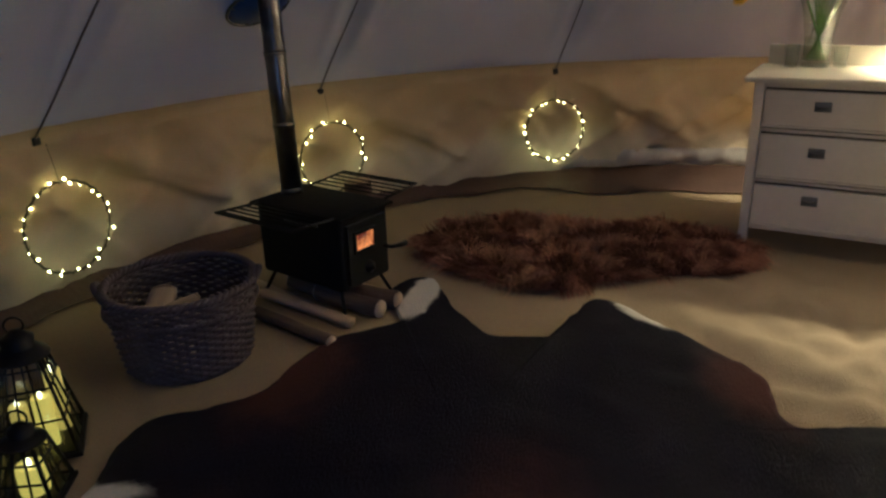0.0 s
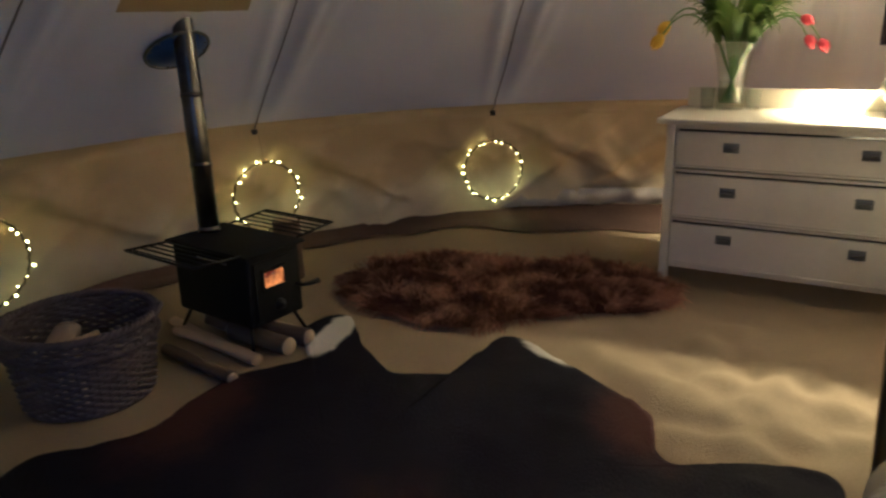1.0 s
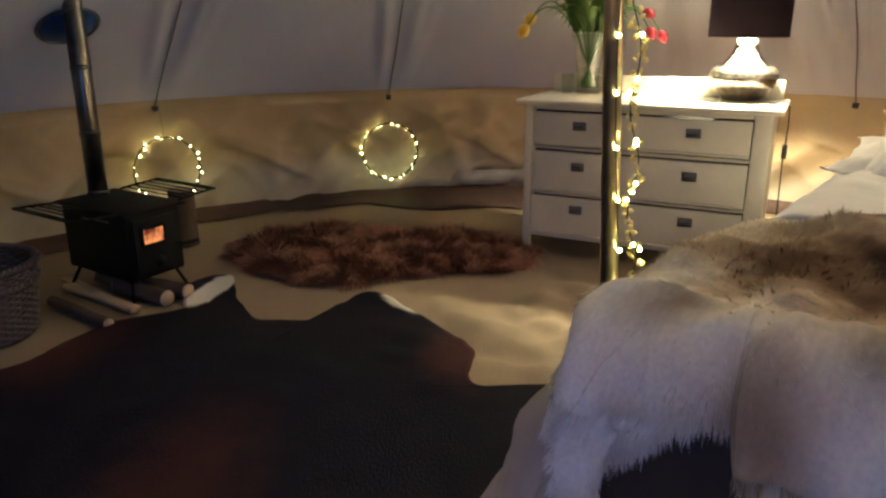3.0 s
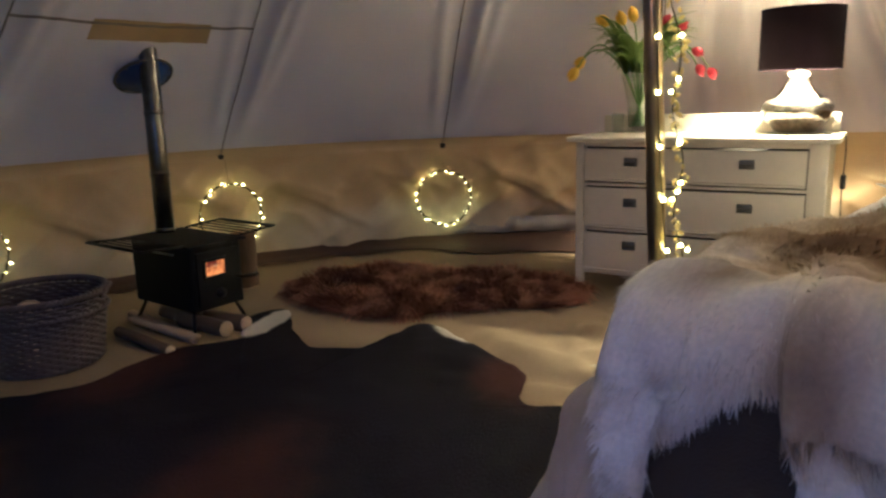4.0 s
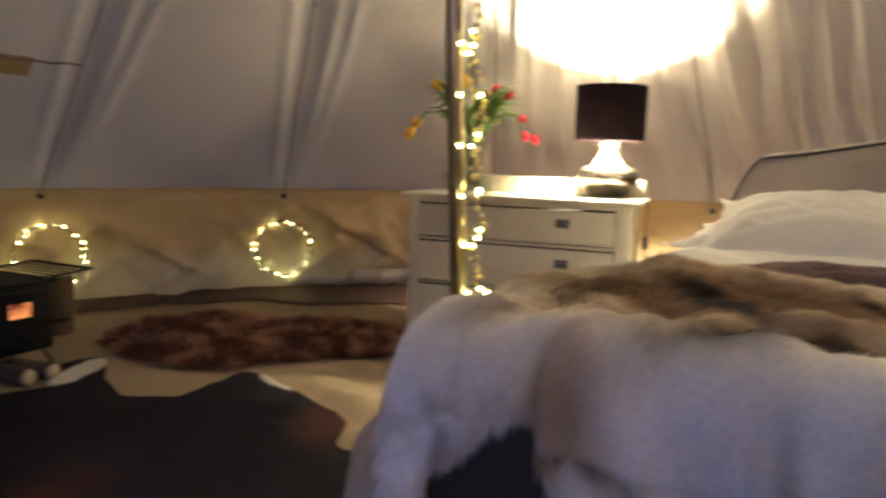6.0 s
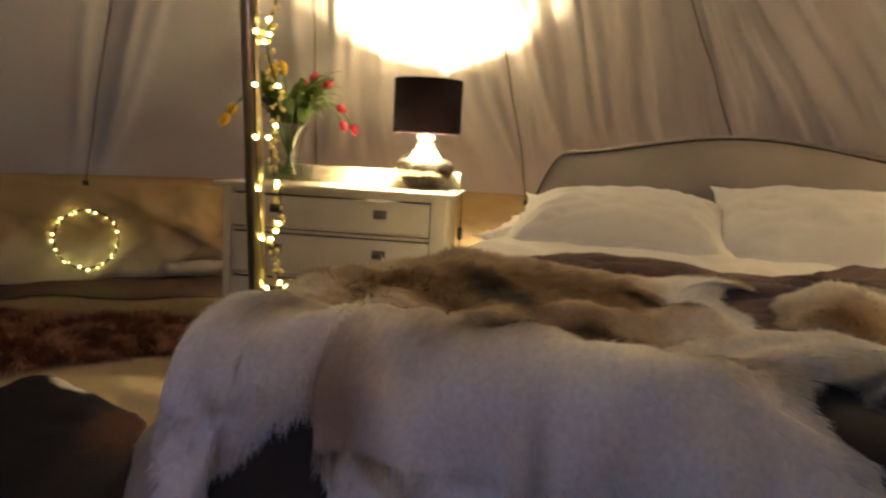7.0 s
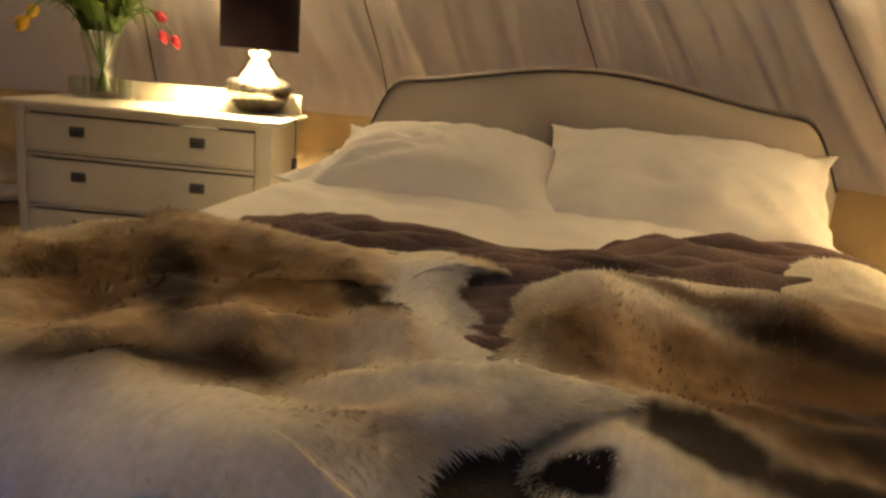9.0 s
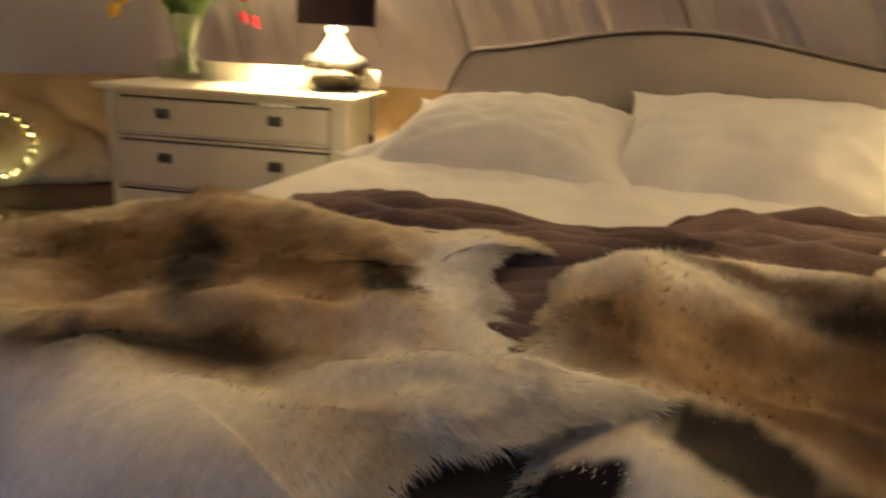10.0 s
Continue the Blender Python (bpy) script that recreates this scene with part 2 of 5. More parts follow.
def bedside(az):
    """1 where the roof falls in loose folds behind and beside the bed."""
    d = (az - 36 + 180) % 360 - 180
    return smooth01((48 - abs(d)) / 18)


def roof_radius(az, z):
    k = (z - Z_EAVE) / (Z_TOP - Z_EAVE)
    u = ((az - FIRST) / STEP) % 1.0
    sag = math.sin(math.pi * u) * math.sin(math.pi * min(1, max(0, k)) ** 0.8)
    r = R_EAVE * (1 - k) - 0.07 * sag
    kk = min(1.0, max(0.0, k))
    fold = math.exp(-((u - 0.965 + 0.28 * kk) / (0.02 + 0.05 * kk)) ** 2) + 0.8 * math.exp(-((u - 0.95 + 0.55 * kk) / (0.02 + 0.06 * kk)) ** 2) + 0.6 * math.exp(-((u - 0.04 - 0.22 * kk) / (0.02 + 0.05 * kk)) ** 2)
    r -= 0.060 * fold * (1 - k) * smooth01(k * 8) * (0.7 + 0.6 * nz(z * 1.5, az * 0.02))
    a = radians(az)
    r += 0.014 * nz(math.cos(a) * 5, math.sin(a) * 5, z * 1.2) * (1 - k)
    w = bedside(az)
    if w:
        s = az * 0.32 + 1.6 * nz(az * 0.05, z * 0.8, 3.1)
        r += w * (1 - k) * smooth01(k * 9) * (0.13 * nz(s, z * 0.55, 7.7) + 0.12 * abs(nz(s * 1.9, z * 0.6, 1.3)) + 0.03 * nz(s * 3.1 + z * 4, z * 3, 2.2))
        q = az * 0.36 + 0.7 * nz(az * 0.08, z * 1.1, 5.5)
        r -= w * (1 - k) * smooth01(k * 9) * 0.042 * (1 - abs(math.sin(math.pi * q))) ** 2.5 * smooth01(0.15 + 1.9 * nz(az * 0.11, z * 0.7, 8.8) + 0.9 * math.exp(-((az - 50) / 7) ** 2))
    return max(r, 0.02)


def wall_radius(az, z):
    a = radians(az)
    t = 1 - z / Z_EAVE
    u = ((az - FIRST) / STEP) % 1.0
    r = R_EAVE + 0.065 * t
    x, y = az * 0.16, z * 2.6
    swag = nz(x * 0.55 + z * 3.2, y * 0.5, 4.0)
    r += math.sin(math.pi * max(0, min(1, t))) ** 0.7 * (0.13 * swag + 0.06 * nz(x * 1.7 - z * 2.0, y, 9.0)) * math.sin(math.pi * u) ** 0.6
    ridge = (1 - abs(nz(x * 0.8 + z * 3.6, z * 1.3, 6.0))) ** 7 + 0.7 * (1 - abs(nz(x * 1.3 - z * 2.2, z * 1.7, 2.5))) ** 9
    r -= 0.050 * ridge * math.sin(math.pi * max(0, min(1, t))) ** 0.6
    k = math.floor((az - FIRST) / STEP)
    for cu, cz, slope, amp in ((0.77, 0.46, 0.72, 0.055), (0.92, 0.58, 0.60, 0.030), (0.30, 0.50, 0.45, 0.030)):
        cu, cz = cu + 0.08 * nz(k * 3.1, cz), cz + 0.06 * nz(k * 2.3, cu, 5.0)
        d = z - cz - slope * (u - cu) - 0.02 * nz(u * 6, k)
        along = smooth01((u - cu + 0.46) / 0.14) * smooth01((cu + 0.06 - u) / 0.08)
        r -= amp * along * (math.exp(-d / 0.07) if d > 0 else max(0.0, 1 + d / 0.022)) * math.sin(math.pi * max(0, min(1, t))) ** 0.5
    return r - 0.012


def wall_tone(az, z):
    """Tan above, paler towards the foot of the wall, with an uneven border."""
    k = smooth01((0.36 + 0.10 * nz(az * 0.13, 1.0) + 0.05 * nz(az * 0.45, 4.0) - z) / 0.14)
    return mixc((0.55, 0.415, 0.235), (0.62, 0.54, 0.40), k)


def mixc(a, b, t):
    return tuple(p + (q - p) * t for p, q in zip(a, b))


def blobby(az, mid, half):
    return smooth01((half * 1.4 - abs(az % 360 - mid)) / (half * 0.8))


def polar(az, r, z):
    return (CX + r * math.cos(radians(az)), CY + r * math.sin(radians(az)), z)


DOOR = (FIRST + 5 * STEP, FIRST + 6 * STEP)


def in_door(az):
    return DOOR[0] + 1e-3 < az % 360 < DOOR[1] - 1e-3


def cone_sheet(name, n_az, zs, radius, material, label, gap=True, tone=None):
    verts, faces, index, cols = [], [], {}, []
    for i in range(n_az):
        az = FIRST + 360 * i / n_az
        for j, z in enumerate(zs):
            index[i, j] = len(verts)
            verts.append(polar(az, radius(az, z), z))
            if tone:
                cols.append(tone(az, z))
    for i in range(n_az):
        mid = FIRST + 360 * (i + 0.5) / n_az
        for j in range(len(zs) - 1):
            if gap and in_door(mid) and zs[j] < 1.75:
                continue
            i2 = (i + 1) % n_az
            faces.append((index[i, j], index[i2, j], index[i2, j + 1], index[i, j + 1]))
    ob = sheet(name, verts, faces, material, cols=cols or None)
    mod = ob.modifiers.new("thickness", "SOLIDIFY")
    mod.thickness, mod.offset = 0.003, 1.0
    return tagged(ob, label, "tent canvas", kind="structure")


roof_zs = [Z_EAVE + (Z_TOP - Z_EAVE) * (k / 60) ** 1.1 for k in range(61)]
cone_sheet("ceiling", 14 * 64, roof_zs, roof_radius, CANVAS, "cream canvas tent roof sloping up to the pole", True)
wall_zs = [Z_EAVE * k / 40 for k in range(41)]
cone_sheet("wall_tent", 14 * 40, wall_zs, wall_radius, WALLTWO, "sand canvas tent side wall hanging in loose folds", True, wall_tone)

# ropes sewn along the roof seams, with a dark eave tab at the foot of each
for k in range(14):
    az = FIRST + k * STEP
    zs = [Z_EAVE + 0.0 + (Z_TOP - Z_EAVE - 0.1) * j / 24 for j in range(25)]
    pts = [polar(az + 0.25 * nz(z * 3, k), roof_radius(az, z) - 0.012, z) for z in zs]
    ob = part("trim", tube(pts, 0.0038, 6), SEAM)
    tagged(ob, "dark seam tape running up the tent roof", "seam tape", kind="structure")
    tab = box(0.034, 0.018, 0.034, 0, 0, -0.022, 0.008)
    tab.transform(pose(*polar(az, R_EAVE - 0.018, Z_EAVE), 0, 0, az + 90))
    tagged(part("eave_tab", tab, CABLE), "dark eave tab at the foot of a roof seam", "tab", "tabs along the eave")

# canvas tape that closes the eave
verts, faces = [], []
NE = 14 * 40
for i in range(NE + 1):
    az = DOOR[1] + (360 - STEP) * i / NE
    for z, r in ((0.690, roof_radius(az, 0.690) - 0.004), (0.652, roof_radius(az, 0.652) - 0.011), (0.634, wall_radius(az, 0.634) - 0.008), (0.618, wall_radius(az, 0.618) - 0.004)):
        verts.append(polar(az, r, z + 0.004 * nz(az * 0.35, 3.0)))
for i in range(NE):
    for k in range(3):
        q = i * 4 + k
        faces.append((q, q + 4, q + 5, q + 1))
tagged(sheet("trim", verts, faces, WALLCLOTH), "sand canvas tape along the eave of the tent", "eave tape", kind="structure")

# dark groundsheet left bare between the matting and the wall, and a pale band above it
verts, faces = [], []
NG = 300
for i in range(NG + 1):
    az = DOOR[1] + (360 - STEP) * i / NG
    wide = 0.10 + 0.28 * blobby(az, 95, 13) + 0.08 * nz(az * 0.11, 2.0) + 0.03 * nz(az * 0.5, 4.0)
    for k in range(5):
        t = k / 4
        z = 0.008 + 0.012 * math.sin(math.pi * t) + 0.055 * t ** 4 + 0.008 * nz(az * 0.4, t * 3)
        verts.append(polar(az, wall_radius(az, 0.05) - 0.012 - wide * (1 - t), max(0.006, z)))
for i in range(NG):
    for k in range(4):
        q = i * 5 + k
        faces.append((q, q + 5, q + 6, q + 1))
ob = sheet("baseboard", verts, faces, SHEET)
tagged(ob, "dark brown groundsheet border along the tent wall", "groundsheet edge", kind="structure")
verts, faces = [], []
for i in range(61):
    az = 80 + 26 * i / 60
    lo = 0.06 + 0.03 * abs(nz(az * 0.2, 1.0))
    for z in (lo, 0.17 + 0.012 * nz(az * 0.3, 3.0)):
        verts.append(polar(az, wall_radius(az, z) - 0.014, z))
for i in range(60):
    faces.append((2 * i, 2 * i + 2, 2 * i + 3, 2 * i + 1))
tagged(sheet("trim", verts, faces, PALE), "pale band along the foot of the tent wall", "band", kind="structure").modifiers.new("t", "SOLIDIFY").thickness = 0.004

# arched seam of a closed ventilation window in the wall
for a0, a1, top in ((81.5, 105.0, 0.60),):
    pts = []
    for i in range(41):
        s = i / 40
        az = a0 + (a1 - a0) * s
        z = 0.17 + (top - 0.17) * math.sin(math.pi * s) ** 0.6
        pts.append(polar(az, wall_radius(az, z) - 0.012, z))
    tagged(part("trim", tube(pts, 0.011, 8), WALLCLOTH), "arched zip seam of a closed tent window", "seam", kind="structure")

# horizontal hem with an ochre patch above the flue
for a0, a1, w in ((132.9, 158.6, 0.010), (138.0, 151.0, 0.075)):
    verts, faces = [], []
    cols_n, rows_n = 110, 6
    for i in range(cols_n + 1):
        t = i / cols_n
        az = a0 + (a1 - a0) * t
        zt = 1.285 + 0.006 * nz(az * 0.4, 2.0) - (0.012 if w < 0.05 else 0.0) * math.sin(math.pi * t)
        for k in range(rows_n + 1):
            z = zt - w * (1 - k / rows_n) * (1 + 0.04 * nz(az * 0.5, 6.0))
            verts.append(polar(az, roof_radius(az, z) - (0.007 if w < 0.05 else 0.004), z))
    for i in range(cols_n):
        for k in range(rows_n):
            q = i * (rows_n + 1) + k
            faces.append((q, q + rows_n + 1, q + rows_n + 2, q + 1))
    ob = sheet("trim", verts, faces, SEAM if w < 0.05 else PATCH)
    tagged(ob, "thin hem sewn across a roof panel" if w < 0.05 else "ochre patch sewn on the tent roof above the flue", "hem" if w < 0.05 else "patch", kind="structure")

# floor, with soft wrinkles beside the bed, and the field outside
def floor_h(x, y):
    w = math.exp(-((x - 1.3) ** 2 + (y - 2.3) ** 2) / 0.30)
    h = w * (0.065 * abs(nz(x * 4 + y * 2, y * 4 - x * 2, 0.3)) + 0.03 * nz(x * 9, y * 9, 2.0)) - 0.004 * w
    return h + 0.004 * nz(x * 2.5, y * 2.5, 5.0) - 0.004


verts, faces = [], []
N = 220
for i in range(N + 1):
    for j in range(N + 1):
        x, y = CX - 3.15 + 6.3 * i / N, CY - 3.15 + 6.3 * j / N
        verts.append((x, y, floor_h(x, y)))
for i in range(N):
    for j in range(N):
        c = verts[i * (N + 1) + j]
        if math.hypot(c[0] - CX, c[1] - CY) < 3.12:
            q = i * (N + 1) + j
            faces.append((q, q + N + 1, q + N + 2, q + 1))
tagged(sheet("floor", verts, faces, FLOOR), "beige coir matting floor of the tent, rumpled near the pole", "floor", kind="structure")
verts = [(-600, -600, -0.03), (600, -600, -0.03), (600, 600, -0.03), (-600, 600, -0.03)]
tagged(sheet("ground", verts, [(0, 1, 2, 3)], GRASS), "dark grass field outside the tent at dusk", "ground", kind="structure")


# ---- centre pole with a garland ----
POLE_AT = pose(1.361, CY, 0, 0, -2.7, 0)
pole = thing("tent_pole", POLE_AT, "tall dark metal centre pole standing beside the bed", "tent pole")
part("shaft", lathe([(0.021, 0.0), (0.021, 1.2), (0.0215, 1.21), (0.021, 1.22), (0.021, Z_TOP - 0.28)], 24), POLE, pole)
part("foot", lathe([(0.045, 0.0), (0.045, 0.012), (0.026, 0.03), (0.022, 0.06)], 24), BLACK, pole, "black foot cap")
rng = random.Random(5)
garland = thing("fairy_light_garland", POLE_AT, "gold beaded fairy light garland hanging down the tent pole", "fairy lights")
strand = []
for i in range(140):
    z = 0.42 + i * 0.02
    strand.append((0.048 + 0.010 * math.sin(z * 26) + 0.008 * nz(z * 9), -0.005 + 0.012 * nz(z * 7, 3.0), z))
part("wire", tube(strand, 0.0016, 5), WIRE, garland)
around = [(0.0245 * math.cos(-0.9 + 0.5 * math.sin(z * 5)), 0.0245 * math.sin(-0.9 + 0.5 * math.sin(z * 5)), z) for z in [0.42 + 0.03 * i for i in range(94)]]
part("wire", tube(around, 0.0012, 5), WIRE, garland)
bulb_bm = bmesh.new()
bmesh.ops.create_icosphere(bulb_bm, subdivisions=2, radius=0.0050)
bulb = part("bulb", bulb_bm, FAIRY, garland, "glowing warm bulb")
bead_bm = bmesh.new()
bmesh.ops.create_icosphere(bead_bm, subdivisions=1, radius=0.0075)
bmesh.ops.scale(bead_bm, vec=(1, 0.45, 1.4), verts=bead_bm.verts)
bead = part("bead", bead_bm, BEAD, garland, "gold leaf bead")
first_bulb = first_bead = True
for i, (x, y, z) in enumerate(strand):
    if z > 3.1:
        break
    lit = (z - 0.46) % 0.118
    if lit < 0.03 or rng.random() < 0.12:
        m = Matrix.Translation((x + rng.uniform(-0.012, 0.012), y - 0.006 + rng.uniform(-0.01, 0.004), z + rng.uniform(-0.01, 0.01)))
        if first_bulb:
            bulb.matrix_local, first_bulb = m, False
        else:
            again(bulb, m, garland)
    for _ in range(2):
        m = Matrix.Translation((x + rng.uniform(-0.014, 0.014), y + rng.uniform(-0.014, 0.014), z + rng.uniform(-0.01, 0.01))) @ Euler((rng.uniform(0, 3), rng.uniform(0, 3), rng.uniform(0, 3))).to_matrix().to_4x4()
        if first_bead:
            bead.matrix_local, first_bead = m, False
        else:
            again(bead, m, garland)
for k in range(22):
    z = 0.47 + 0.118 * k
    a = -0.9 + 0.5 * math.sin(z * 5)
    again(bulb, Matrix.Translation((0.028 * math.cos(a), 0.028 * math.sin(a), z)), garland)


# ---- light rings on the wall ----
def light_ring(az, z, radius):
    r = wall_radius(az, z) - 0.04
    x, y, _ = polar(az, r, z)
    ring = thing("light_ring", pose(x, y, z, 0, 0, az - 90), "wire ring of glowing fairy lights hung on the tent wall", "fairy lights", "light rings on the wall")
    rg = random.Random(int(az))
    # local x runs along the wall, z up, -y towards the room
    hoop = [(radius * math.cos(t), 0.0, radius * math.sin(t)) for t in [2 * math.pi * i / 48 for i in range(48)]]
    part("hoop", tube(hoop, 0.0035, 6, True), WIRE, ring)
    wrap = []
    for i in range(220):
        t = 2 * math.pi * i / 220
        c = 0.008 + 0.003 * nz(i * 0.3, az)
        wrap.append(((radius + c * math.cos(t * 26)) * math.cos(t), c * math.sin(t * 26), (radius + c * math.cos(t * 26)) * math.sin(t)))
    part("wire", tube(wrap, 0.0016, 4, True), WIRE, ring)
    part("hook", tube([(0, 0, radius), (0, 0.01, radius + 0.05), (0, 0.03, Z_EAVE - z - 0.02)], 0.0009, 5), WIRE, ring)
    bm = bmesh.new()
    bmesh.ops.create_icosphere(bm, subdivisions=2, radius=0.0039)
    made = None
    for i in range(24):
        t = 2 * math.pi * (i + rg.uniform(-0.4, 0.4)) / 24
        rr = radius + rg.uniform(-0.012, 0.012)
        m = Matrix.Translation((rr * math.cos(t), rg.uniform(-0.012, 0.014), rr * math.sin(t))) @ Matrix.Scale(rg.uniform(0.65, 1.35), 4)
        if made is None:
            made = part("bulb", bm, FAIRY, ring, "glowing warm bulb")
            made.matrix_local = m
        else:
            again(made, m, ring)


light_ring(158.0, 0.305, 0.178)
light_ring(132.6, 0.315, 0.178)
light_ring(107.2, 0.312, 0.172)


# ---- stove ----
STOVE_YAW = math.degrees(math.atan2(-0.49, 0.87))
stove = thing("wood_stove", pose(-0.462, 2.625, 0, 0, 0, STOVE_YAW), "small black steel tent stove with glowing embers behind its door glass", "stove")
# local x to the door, y to the far side
part("body", box(0.43, 0.25, 0.27, 0, 0, 0.10, 0.012), IRON, stove)
part("top_plate", box(0.47, 0.285, 0.012, 0, 0, 0.37, 0.004), IRON, stove)
door = part("door", box(0.014, 0.21, 0.225, 0.222, 0, 0.122, 0.004), IRON, stove)
window_frame = bmesh.new()
for y0, z0, sy, sz in ((-0.02, 0.235, 0.115, 0.012), (-0.02, 0.305, 0.115, 0.012), (-0.0715, 0.247, 0.012, 0.058), (0.0315, 0.247, 0.012, 0.058)):
    box(0.01, sy, sz, 0.231, y0, z0, 0.002, None, window_frame)
part("window_frame", window_frame, IRON, door)
part("glass", box(0.003, 0.091, 0.058, 0.2305, -0.02, 0.247, 0), EMBER, door, "glass lit orange by embers")
part("handle", tube([(0.232, 0.085, 0.22), (0.262, 0.09, 0.22), (0.275, 0.12, 0.22), (0.277, 0.155, 0.22)], [0.007, 0.007, 0.009, 0.011], 10), BLACK, door, "black handle")
spin = lathe([(0.0, 0.0), (0.024, 0.0), (0.024, 0.005), (0.008, 0.009), (0.008, 0.02), (0.0, 0.02)], 20, False)
spin.transform(pose(0.229, 0, 0.165, 0, 90, 0))
part("air_vent", spin, BLACK, door, "round black air vent")
slot = box(0.17, 0.004, 0.008, 0.02, -0.127, 0.33, 0.001)
part("side_rail", slot, STEEL, stove)
for sx in (-1, 1):
    for sy in (-1, 1):
        leg = tube([(sx * 0.17, sy * 0.10, 0.11), (sx * 0.215, sy * 0.135, 0.006)], 0.007, 8)
        box(0.03, 0.03, 0.006, sx * 0.218, sy * 0.137, 0.0, 0.001, None, leg)
        part("leg", leg, BLACK, stove)
for sy, z in ((1, 0.385), (-1, 0.382)):
    rack = part("side_rack", tube([(-0.19, sy * 0.135, z), (-0.19, sy * 0.33, z + 0.012), (0.2, sy * 0.33, z + 0.012), (0.2, sy * 0.135, z)], 0.005, 6), BLACK, stove, "black bar rack folded out at the side")
    bar = None
    for k in range(5):
        y = sy * (0.165 + 0.036 * k)
        zz = z + 0.012 * (abs(y) - 0.135) / 0.195
        if bar is None:
            bar = part("bar", tube([(-0.19, 0, 0), (0.2, 0, 0)], 0.0034, 6), BLACK, rack)
            bar.matrix_local = Matrix.Translation((0, y, zz))
        else:
            again(bar, Matrix.Translation((0, y, zz)), rack)
flue_base, flue_top = Vector((-0.185, 0.03, 0.38)), Vector((-0.277, 0.092, 1.16))
flue = part("flue", tube([flue_base, flue_base.lerp(flue_top, 0.5), flue_top, flue_base.lerp(flue_top, 1.5)], 0.040, 28), STEEL, stove, "dark steel flue pipe rising through the roof")
for t in (0.0, 0.32, 0.66):
    p = flue_base.lerp(flue_top, t)
    d = (flue_top - flue_base).normalized()
    part("collar", tube([p, p + d * 0.018], 0.043, 28), STEEL, flue)


# flashing where the flue leaves the roof
flash_at = Vector((-0.716, 2.886, 1.10))
az_f = math.degrees(math.atan2(flash_at.y - CY, flash_at.x - CX))
zf = 1.072
fx = polar(az_f, roof_radius(az_f, zf) - 0.02, zf)
flashing = thing("flue_flashing", pose(*fx, 0, 0, az_f) @ pose(0, 0, 0, 0, 33, 0), "blue silicone flashing with a silver rim round the flue", "flashing")
flashing.scale = (0.92, 0.92, 0.92)
disc = lathe([(0.0, 0.0), (0.135, 0.0), (0.135, -0.006), (0.10, -0.012), (0.07, -0.03), (0.0, -0.034)], 40, False)
part("cone", disc, FLASH, flashing)
part("rim", tube([(0.137 * math.cos(2 * math.pi * i / 40), 0.137 * math.sin(2 * math.pi * i / 40), -0.004) for i in range(40)], 0.007, 8, True), STEEL, flashing, "silver metal rim")
made = None
for i in range(12):
    a = 2 * math.pi * i / 12
    m = Matrix.Translation((0.122 * math.cos(a), 0.122 * math.sin(a), -0.008))
    if made is None:
        bm = bmesh.new()
        bmesh.ops.create_icosphere(bm, subdivisions=1, radius=0.006)
        made = part("rivet", bm, STEEL, flashing)
        made.matrix_local = m
    else:
        again(made, m, flashing)


# ---- logs, basket ----
def log(x, y, z, length, radius, yaw, tilt=0.0, split=False, seed=1, label="rough split firewood log on the matting", group="firewood"):
    ob = thing("log", pose(x, y, z, 0, 90 - tilt, yaw), label, "log", group)
    rg = random.Random(seed)
    seg, rows = 14, 9
    bm = bmesh.new()
    rings = []
    for j in range(rows):
        s = j / (rows - 1)
        ring = []
        for k in range(seg):
            a = 2 * math.pi * k / seg
            r = radius * (1 + 0.14 * nz(math.cos(a) * 1.5 + seed, math.sin(a) * 1.5, s * 2))
            if split and math.cos(a) < 0.15:
                r *= 0.55 / max(0.55, abs(math.cos(a - math.pi)) + 0.35)
            ring.append(bm.verts.new((r * math.cos(a), r * math.sin(a), length * (s - 0.5) + 0.006 * nz(a, seed))))
        rings.append(ring)
    for a, b in zip(rings, rings[1:]):
        for k in range(seg):
            bm.faces.new((a[k], a[(k + 1) % seg], b[(k + 1) % seg], b[k]))
    part("bark", bm, BARK if not split else CUT, ob)
    for s in (0, rows - 1):
        cap = bmesh.new()
        vs = [cap.verts.new(v) for v in [(radius * 0.93 * math.cos(2 * math.pi * k / seg) * (0.6 if split and math.cos(2 * math.pi * k / seg) < 0.15 else 1), radius * 0.93 * math.sin(2 * math.pi * k / seg), 0) for k in range(seg)]]
        f = cap.faces.new(vs)
        ext = bmesh.ops.extrude_face_region(cap, geom=[f])
        bmesh.ops.translate(cap, vec=(0, 0, 0.004), verts=[v for v in ext["geom"] if isinstance(v, bmesh.types.BMVert)])
        cap.transform(Matrix.Translation((0, 0, length * (s / (rows - 1) - 0.5) + (0.001 if s else -0.005))))
        part("cut_end", cap, CUT, ob, "pale sawn end")
    return ob


for i, (x, y, l, r, yaw, sp) in enumerate([(-0.35, 2.50, 0.30, 0.036, 152, False), (-0.27, 2.55, 0.22, 0.034, 160, False), (-0.42, 2.41, 0.26, 0.026, 148, True),
                                           (-0.48, 2.60, 0.36, 0.026, 148, False), (-0.32, 2.62, 0.3, 0.03, 155, True), (-0.57, 2.50, 0.34, 0.024, 150, True), (-0.64, 2.58, 0.34, 0.022, 144, True)]):
    log(x, y, r * 0.9, l, r, yaw, 0, sp, i + 3)
log(-0.51, 2.30, 0.022, 0.40, 0.022, -32, 0, False, 21, "thin pale stick lying beside the stove")

log(-0.47, 3.25, 0.143, 0.285, 0.062, 20, 90, False, 33, "brown log standing on end behind the stove")

